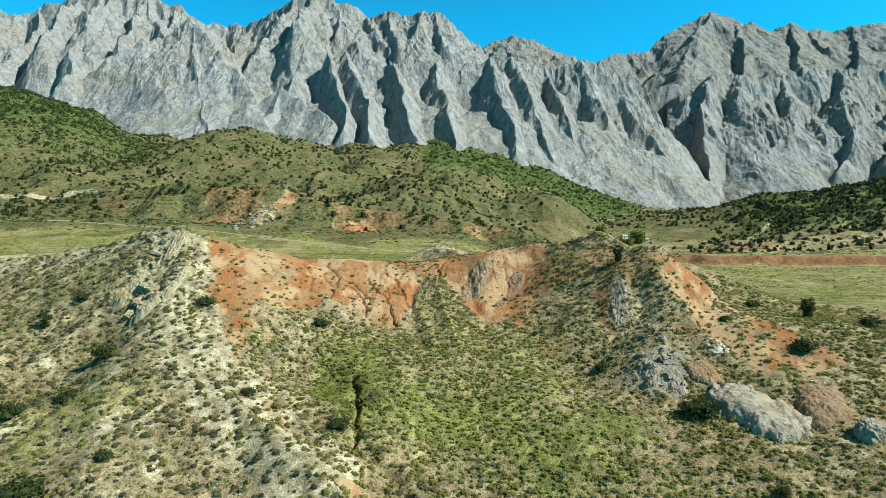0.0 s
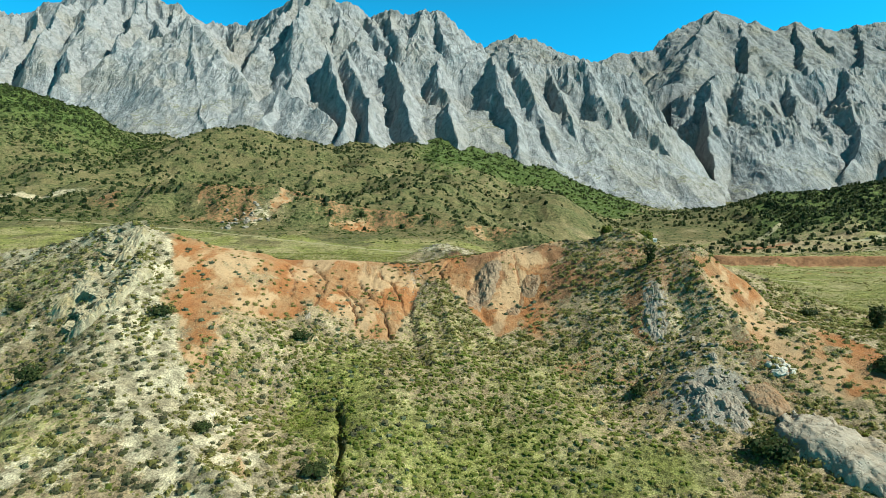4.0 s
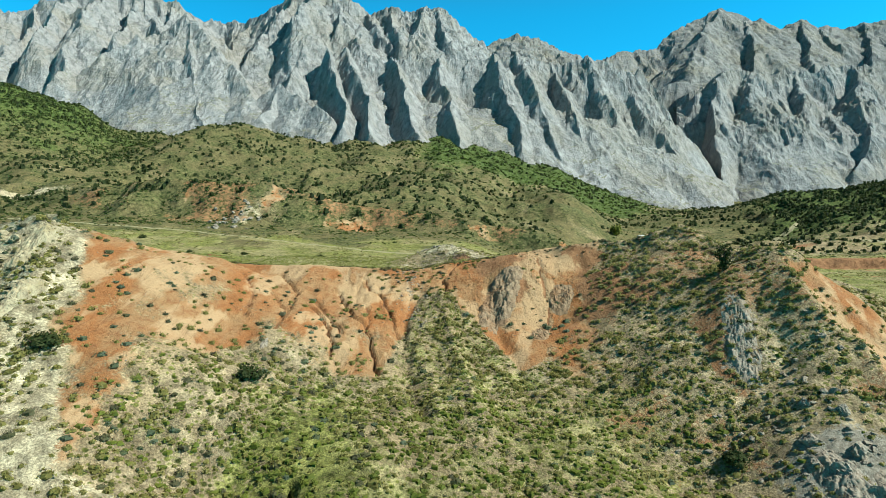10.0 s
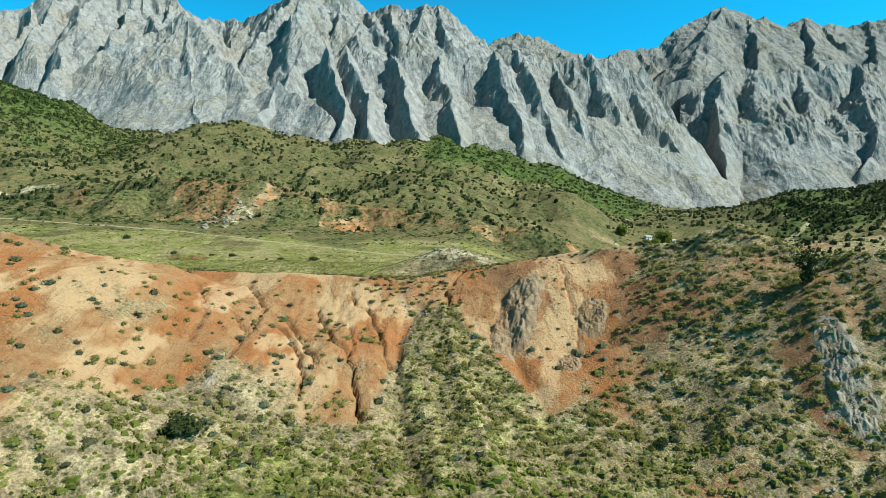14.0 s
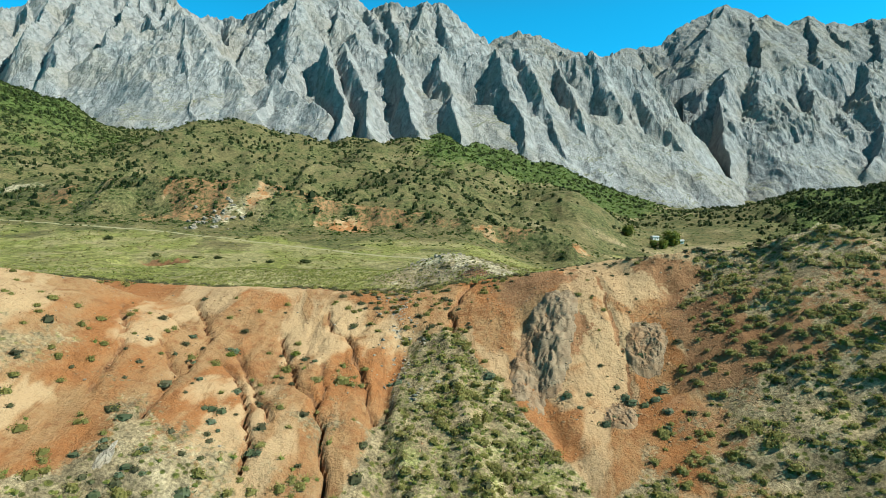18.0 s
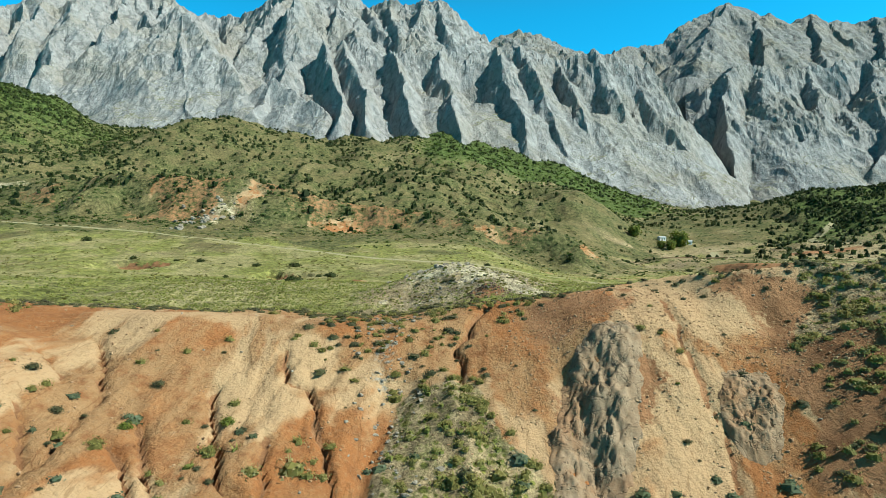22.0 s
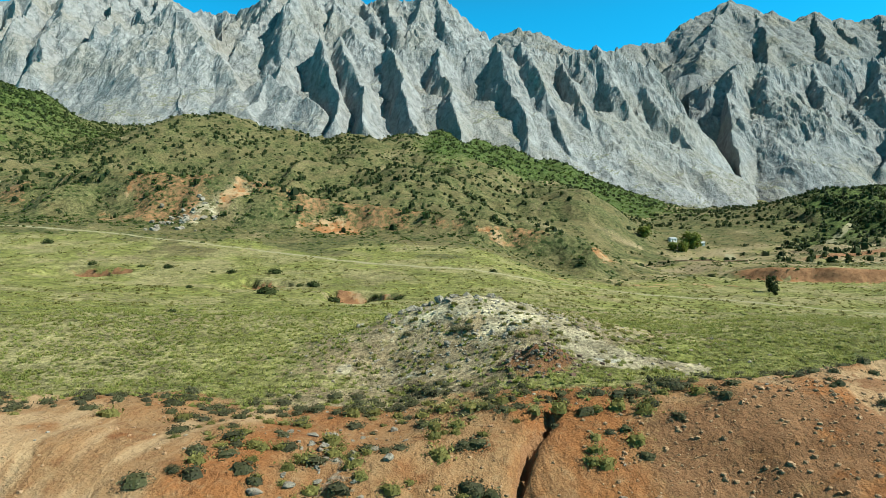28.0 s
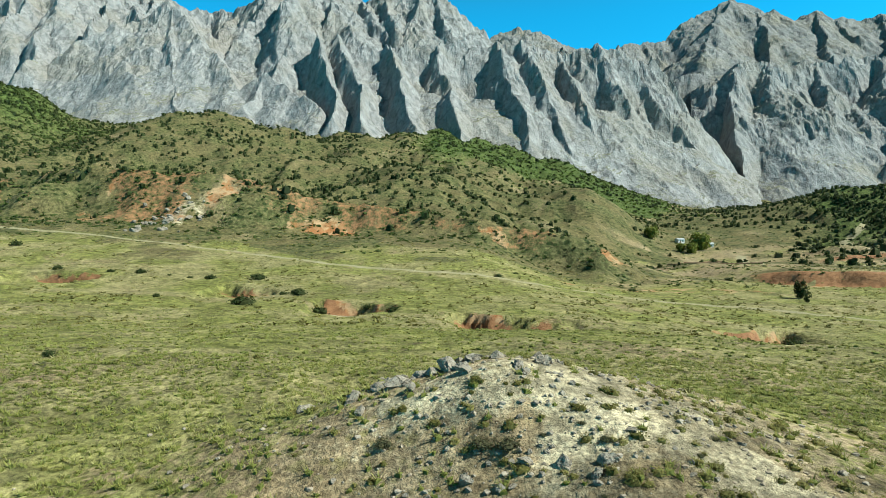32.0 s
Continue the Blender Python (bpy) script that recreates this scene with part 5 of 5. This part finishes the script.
def draped_rock(name, head, foot, half, proud, material, seed, rough, label, category, group, domed=False):
    """A slab of rock that follows the slope from head to foot, half wide on each side and proud of the ground, with a broken outline and a cracked top, or domed and worn smooth."""
    s, w = np.meshgrid(np.linspace(-1.15, 1.15, 96), np.linspace(-1.2, 1.2, 72), indexing="ij")
    a, b = np.array(head), np.array(foot)
    along = (b - a) / 2
    across = np.array([along[1], -along[0]]) / np.hypot(*along) * half
    x, y = ((a + b) / 2)[0] + s * along[0] + w * across[0], ((a + b) / 2)[1] + s * along[1] + w * across[1]
    k = 40 + 7.7 * seed
    edge = (np.abs(s) ** 2.6 + np.abs(w) ** 2.6) ** (1 / 2.6) + 0.16 * fbm(x + k, y, 2.2, 4, 0.6)
    crack = np.exp(-((grad_noise(x / 1.5 + k + 0.3 * fbm(x, y, 0.8, 2), y / 2.4 - k) / 0.05) ** 2))
    lump = rough * (0.8 * fbm(x + k, y - k, 1.7, 4, 0.55) + 0.40 * ridged(x, y + k, 0.7, 3, 0.5)) - (0.05 if domed else 0.18) * crack
    fall = np.sqrt(np.clip(1 - edge**2, 0, 1)) if domed else 1 - ss(edge, 0.62, 1.02)
    z = ground_height(x, y) + (proud + lump) * fall - 0.5 * ss(edge, 0.96, 1.1)
    me = sheet(name, x, y, z, material, edge < 1.12, True)
    return tagged(new(name, me), label, category, group)


# great slabs at the foot of the right-hand ridge
draped_rock("boulder", (36.8, 79.5), (41.2, 66.8), 3.4, 1.7, BOULDER, 2, 0.16, "huge pale grey rounded boulder with pitted surface in the slope", "boulder", "great boulders", True)
draped_rock("boulder", (48.6, 76.0), (44.2, 67.5), 2.8, 0.9, CLAY_ROCK, 5, 0.26, "broad brownish boulder sunk in the hillside", "boulder", "great boulders", True)
draped_rock("boulder", (36.0, 85.0), (36.9, 80.0), 1.9, 0.7, CLAY_ROCK, 14, 0.26, "grey brown boulder below the stone pile", "boulder", "great boulders", True)
draped_rock("cliff_slab", (29.0, 86.5), (30.6, 80.5), 1.6, 0.30, GREY_ROCK, 17, 0.34, "broken grey cliff of tilted beds below the ridge", "rock", "broken cliff below the ridge")
draped_rock("cliff_slab", (32.9, 84.0), (31.6, 77.6), 1.2, 0.25, GREY_ROCK, 20, 0.26, "pale blue-grey bedded slab beside the broken cliff", "rock", "broken cliff below the ridge")
draped_rock("cliff_slab", (31.0, 104.5), (29.0, 95.5), 1.5, 0.05, GREY_ROCK, 23, 0.40, "dark grey bedded rock in the shaded cleft of the ridge", "rock", "broken cliff below the ridge")
v, f = rock(5, 4, 10, 0.72, 0.09, 0.3)
rock_thing("boulder", v, f, GREY_ROCK, ground_pose(48.1, 65.3, 0.2, 10, 0, 30, 2.3, 1.8, 1.8), "dark grey rounded boulder beside the pale slab", "boulder", "great boulders", False)
r = np.random.RandomState(5)
rocks("pile_stone", "angular pale stone in a loose heap on the slope", "stone", "stones of the heap", WHITE_SLAB, [(40.6 + r.uniform(-1.3, 1.3), 87.2 + r.uniform(-1.7, 1.7), r.uniform(0.40, 0.85)) for _ in range(24)], 20)
rocks("cliff_rock", "grey angular rock of a broken cliff", "rock", "broken cliff below the ridge", GREY_ROCK, [(28.7, 81.8, 1.1), (30.2, 84.2, 1.3), (31.3, 82.1, 1.1), (32.2, 85.5, 1.3), (29.9, 87.8, 1.0), (33.6, 89.5, 0.9), (31.4, 91.5, 0.8), (28.8, 85.7, 0.7), (33.0, 80.5, 0.8), (36.6, 97.4, 0.6), (37.4, 95.6, 0.5)], 24, 3, 10, 0.10)
rocks("fallen_stone", "loose grey stone on the gravel slope", "stone", "fallen stones", GREY_ROCK, [(30.5 + r.randn() * 3.6, 87 + r.randn() * 6, r.uniform(0.15, 0.5)) for _ in range(130)] + [(54, 87.5, 0.5), (60.5, 90, 0.7), (26.4, 72, 0.4), (31.0, 62.5, 0.6)], 30, 1, 8)
# ochre crest of the left-hand ridge
draped_rock("ledge", (-42.2, 99.5), (-43.6, 91.0), 1.0, 0.7, YELLOW_ROCK, 26, 0.36, "pale yellow ledge of layered rock along the ridge crest", "rock", "ledges on the slope")
draped_rock("ledge", (-44.3, 93.0), (-47.6, 88.5), 1.8, 0.7, YELLOW_ROCK, 29, 0.42, "yellow-grey ribbed ledge on the outer slope", "rock", "ledges on the slope")
draped_rock("ledge", (-47.2, 109.8), (-48.6, 101.5), 1.6, 0.7, YELLOW_ROCK, 32, 0.42, "grey-yellow layered ledge below the summit of the ridge", "rock", "ledges on the slope")
draped_rock("ledge", (-50.5, 100.5), (-52.5, 93.5), 2.0, 0.5, YELLOW_ROCK, 35, 0.40, "weathered grey ledge among scrub on the outer slope", "rock", "ledges on the slope")
rocks("crest_rock", "pale ochre layered rock along the ridge crest", "rock", "crest rocks", YELLOW_ROCK, [(-44.0, 96.9, 1.3), (-44.0, 96.2, 1.6), (-43.9, 95.0, 1.5), (-43.4, 92.6, 1.3), (-44.0, 97.9, 1.1), (-44.8, 100.7, 0.9), (-43.9, 91.6, 1.0), (-52.8, 121.0, 1.7), (-51.2, 119.4, 1.1), (-49.4, 110.8, 1.2)], 40, 3, 10, 0.09)
rocks("ledge_rock", "weathered grey-yellow ledge of layered rock", "rock", "ledges on the slope", YELLOW_ROCK, [(-46.9, 94.5, 1.6), (-47.8, 95.8, 1.8), (-47.4, 93.0, 1.5), (-48.9, 93.7, 1.7), (-49.3, 96.9, 1.4), (-49.0, 91.9, 1.2), (-49.2, 98.7, 1.3), (-49.7, 101.6, 1.2), (-50.8, 104.4, 1.3), (-51.0, 107.2, 1.2), (-46.2, 86.5, 0.9), (-53.0, 108.5, 1.3)], 44, 3, 10, 0.10)
# the bare grey outcrop in the clay wall
draped_rock("outcrop", (8.9, 124.2), (4.6, 113.2), 2.3, 0.20, OUTCROP, 3, 0.42, "bare grey-brown rock outcrop in the red clay wall", "outcrop", "outcrops in the clay wall")
draped_rock("outcrop", (15.6, 120.4), (14.2, 115.6), 1.6, 0.14, CLAY_ROCK, 8, 0.28, "brown crumbling rock outcrop among thorn cushions", "outcrop", "outcrops in the clay wall")
draped_rock("outcrop", (11.6, 113.6), (10.6, 110.4), 1.2, 0.14, CLAY_ROCK, 11, 0.22, "rounded red-brown rock nose low on the clay wall", "outcrop", "outcrops in the clay wall")
v, f = rock(66, 3, 9, 0.7, 0.14, 0.35)
rock_thing("outcrop", v, f, GREY_ROCK, ground_pose(-20.7, 103.3, -0.25, 24, 0, 12, 0.6, 1.9, 0.45), "narrow whitish rock rib at the foot of the clay", "outcrop", "outcrops in the clay wall", False)
rocks("gully_stone", "pale angular stone in the stony gully", "stone", "stones in the gully", PALE_ROCK, [(-6.4 + 0.10 * k / 6 + r.randn() * 1.1, 131.5 - 0.14 * k, r.uniform(0.08, 0.27)) for k in range(130)], 50, 1, 8)
# stony mound
rocks("mound_rock", "pale grey fractured rock on top of the mound", "rock", "rocks on the mound", PALE_ROCK, [(-5.8, 145.1, 0.44), (-5.0, 145.5, 0.49), (-4.2, 145.2, 0.53), (-3.5, 145.7, 0.44), (-2.6, 145.3, 0.63), (-1.8, 145.7, 0.49), (-1.1, 145.2, 0.39), (0.3, 144.7, 0.34), (-3.8, 144.4, 0.34), (-2.1, 144.3, 0.39), (-5.4, 144.1, 0.34), (-0.4, 143.6, 0.22), (-2.2, 140.3, 0.3), (-0.8, 140.2, 0.3), (0.0, 139.8, 0.33), (1.0, 139.5, 0.3), (0.6, 139.1, 0.22), (-1.5, 139.7, 0.25)] + [(-2.4 + r.randn() * 2.0, 145.6 + r.randn() * 0.7, r.uniform(0.15, 0.42)) for _ in range(26)], 54, 2, 10, 0.10)
rocks("mound_stone", "small grey stone strewn over the mound", "stone", "stones on the mound", PALE_ROCK, [(-1 + r.randn() * 3.6, 140.5 + r.randn() * 2.4, r.uniform(0.05, 0.17)) for _ in range(150)], 58, 1, 8)
rocks("hill_rock", "pale rock at the foot of the red ridge", "rock", "rocks at the red ridge", GREY_ROCK, [(-127 + r.randn() * 6, 386 + r.randn() * 10, r.uniform(0.6, 2.3)) for _ in range(48)], 62, 2, 9)
KNOB_ROCK = rock_material("rust_brown_rock", (0.120, 0.070, 0.050), (0.190, 0.115, 0.085), (0.060, 0.036, 0.026), (0.150, 0.080, 0.050), 0.03, 0.0, 0.05)
stones = [rock(80 + k, 0, 5, 0.7, 0.05) for k in range(4)]


def stony(x, y):
    red, turf, pale, track, brown, scree = cover_of(x, y)
    return np.clip(0.8 * scree + 0.35 * pale + 0.25 * brown + 0.02 * (y < 131) + bump(x, y, 0.5, 140, 7, 5, 1.0) + 0.06 * (rim_line(x) - y > -1) * (rim_line(x) - y < 9), 0, 1)


x, y = seeds(6500, -58, 58, 56, 130, stony)
strewn("rubble", "small pale stones and rubble lying on bare ground", "rubble", stones, x, y, 0.03 + 0.11 * rng.rand(len(x)) ** 2.5, rng.uniform(0.5, 0.9, len(x)), rng.rand(len(x)), GREY_ROCK, -0.1)
x, y = seeds(5000, -16, 18, 130, 150, stony)
strewn("mound_rubble", "small sandy and grey stones strewn over the bare mound", "rubble", stones, x, y, 0.03 + 0.10 * rng.rand(len(x)) ** 2.5, rng.uniform(0.5, 0.9, len(x)), rng.rand(len(x)), BOULDER, -0.1)

x, y = seeds(16000, -34, 30, 108, 135, lambda x, y: np.clip((0.30 + 0.70 * ss(x, 2, 8)) * ss(fbm(x, y, 4, 3), -0.4, 0.4) * (brink(x) > y), 0, 1))
strewn("clay_crumbs", "crumbled red-brown clods and stones on the clay slope", "rubble", stones, x, y, 0.02 + 0.10 * rng.rand(len(x)) ** 3, rng.uniform(0.5, 0.9, len(x)), rng.rand(len(x)), CLOD, -0.1)
x, y = seeds(9000, 2, 27, 118, 132, lambda x, y: np.clip((brink(x) > y + 0.5) * (0.25 + 0.75 * patchy(x, y, 3)), 0, 1))
strewn("slope_clods", "loose brown clods and gravel on the slope under the rim", "rubble", stones, x, y, 0.02 + 0.08 * rng.rand(len(x)) ** 3, rng.uniform(0.5, 0.9, len(x)), rng.rand(len(x)), CLOD, -0.1)
x, y = seeds(1600, -1.6, 5.2, 133, 138.4, lambda x, y: bump(x, y, 1.8, 135.5, 1.5, 1.1, 1.3))
strewn("knob_crumbs", "broken brown-red stones on the small knob", "rubble", stones, x, y, 0.03 + 0.13 * rng.rand(len(x)) ** 2, rng.uniform(0.5, 0.9, len(x)), rng.rand(len(x)), KNOB_ROCK, -0.1)

# ---- farm ----
_p = Nodes("whitewash", 0.9, 0.2)
WHITEWASH = _p.finish(_p.mix(_p.ramp(_p.noise(0.8), 0.4, 0.7), (0.78, 0.76, 0.72), (0.62, 0.58, 0.52)), _p.noise(0.2), 0.3, 0.02)
_p = Nodes("sheet_roof", 0.5, 0.4)
SHEET_ROOF = _p.finish(_p.mix(_p.ramp(_p.noise(0.6), 0.4, 0.65), (0.42, 0.45, 0.48), (0.33, 0.30, 0.28)), _p.noise(0.3, 2, 0.5, (6, 0.2, 1)), 0.4, 0.03)
_p = Nodes("dark_wood", 0.7, 0.3)
DARK_WOOD = _p.finish(_p.mix(_p.noise(0.15), (0.10, 0.06, 0.035), (0.17, 0.11, 0.07)))
_p = Nodes("window_pane", 0.08, 0.5)
PANE = _p.finish((0.03, 0.04, 0.05))


def block(x0, x1, y0, y1, z0, z1):
    v = np.array([(a, b, c) for c in (z0, z1) for b in (y0, y1) for a in (x0, x1)], float)
    return v, np.array([(0, 2, 1), (1, 2, 3), (4, 5, 6), (5, 7, 6), (0, 1, 4), (1, 5, 4), (2, 6, 3), (3, 6, 7), (0, 4, 2), (2, 4, 6), (1, 3, 5), (3, 7, 5)])


def house(m, w, d, h, label):
    top = new("farmhouse")
    top.matrix_basis = m
    t = 0.35
    walls = [block(0, 0.25 * w, 0, t, -0.6, h), block(0.25 * w, 0.25 * w + 1, 0, t, 2.05, h), block(0.25 * w + 1, 0.62 * w, 0, t, -0.6, h), block(0.62 * w, 0.62 * w + 1.2, 0, t, -0.6, 0.9), block(0.62 * w, 0.62 * w + 1.2, 0, t, 2.0, h), block(0.62 * w + 1.2, w, 0, t, -0.6, h), block(0, w, d - t, d, -0.6, h), block(0, t, t, d - t, -0.6, h), block(w - t, w, t, d - t, -0.6, h)]
    part("wall", *joined(walls), WHITEWASH, top)
    rise = 1.1
    v = np.array([(-0.4, -0.4, h), (w + 0.4, -0.4, h), (w + 0.4, d + 0.4, h), (-0.4, d + 0.4, h), (-0.4, d / 2, h + rise), (w + 0.4, d / 2, h + rise)])
    part("roof", v, np.array([(0, 1, 5), (0, 5, 4), (2, 3, 4), (2, 4, 5), (0, 4, 3), (1, 2, 5), (0, 3, 2), (0, 2, 1)]), SHEET_ROOF, top)
    part("door", *block(0.25 * w, 0.25 * w + 1, 0.1, 0.18, -0.05, 2.05), DARK_WOOD, top)
    window = part("window", *joined([block(0.62 * w, 0.62 * w + 1.2, 0.08, 0.2, 0.9, 1.0), block(0.62 * w, 0.62 * w + 1.2, 0.08, 0.2, 1.9, 2.0), block(0.62 * w, 0.62 * w + 0.1, 0.08, 0.2, 1.0, 1.9), block(0.62 * w + 1.1, 0.62 * w + 1.2, 0.08, 0.2, 1.0, 1.9)]), DARK_WOOD, top)
    part("pane", *block(0.62 * w + 0.1, 0.62 * w + 1.1, 0.13, 0.15, 1.0, 1.9), PANE, window)
    return tagged(top, label, "house", "farmhouses")


for px, py, turn, w, d, h in ((181, 556, 8, 7.5, 5.0, 3.0), (191, 562, -6, 6.0, 4.5, 2.8), (176, 575, 12, 5.5, 4.5, 2.7)):
    house(pose(px, py, float(rest_on([px], [py])[0]), 0, 0, turn), w, d, h, "small whitewashed farmhouse with a grey sheet roof")


def field_wall(pts):
    """A low earth wall round the fields, as one piece with a rounded top."""
    v, f = [], []
    for k, (px, py) in enumerate(pts):
        a, b = pts[max(k - 1, 0)], pts[min(k + 1, len(pts) - 1)]
        n = Vector((a[1] - b[1], b[0] - a[0])).normalized()
        z = float(rest_on([px], [py])[0])
        for off, h in ((-0.45, -0.3), (-0.3, 0.75), (0.0, 0.95), (0.3, 0.75), (0.45, -0.3)):
            v.append((px + n.x * off, py + n.y * off, z + h))
    for k in range(len(pts) - 1):
        for j in range(4):
            a = 5 * k + j
            f += [(a, a + 1, a + 6), (a, a + 6, a + 5)]
    ob = new("field_wall", mesh_of("field_wall", np.array(v), np.array(f), 3, EARTH))
    return tagged(ob, "low brown earth wall along a field edge", "wall", "field walls")


_p = Nodes("brown_earth", 0.95, 0.1)
EARTH = _p.finish(_p.mix(_p.noise(0.6), (0.16, 0.10, 0.06), (0.28, 0.19, 0.12)), _p.noise(0.3), 0.6, 0.08)
for line in ([(128, 470), (140, 455), (156, 446), (170, 440)], [(150, 500), (162, 498), (176, 500)]):
    fine = [(line[k][0] + (line[k + 1][0] - line[k][0]) * s / 6, line[k][1] + (line[k + 1][1] - line[k][1]) * s / 6 + 0.5 * math.sin(k * 6 + s)) for k in range(len(line) - 1) for s in range(6)]
    field_wall(fine)
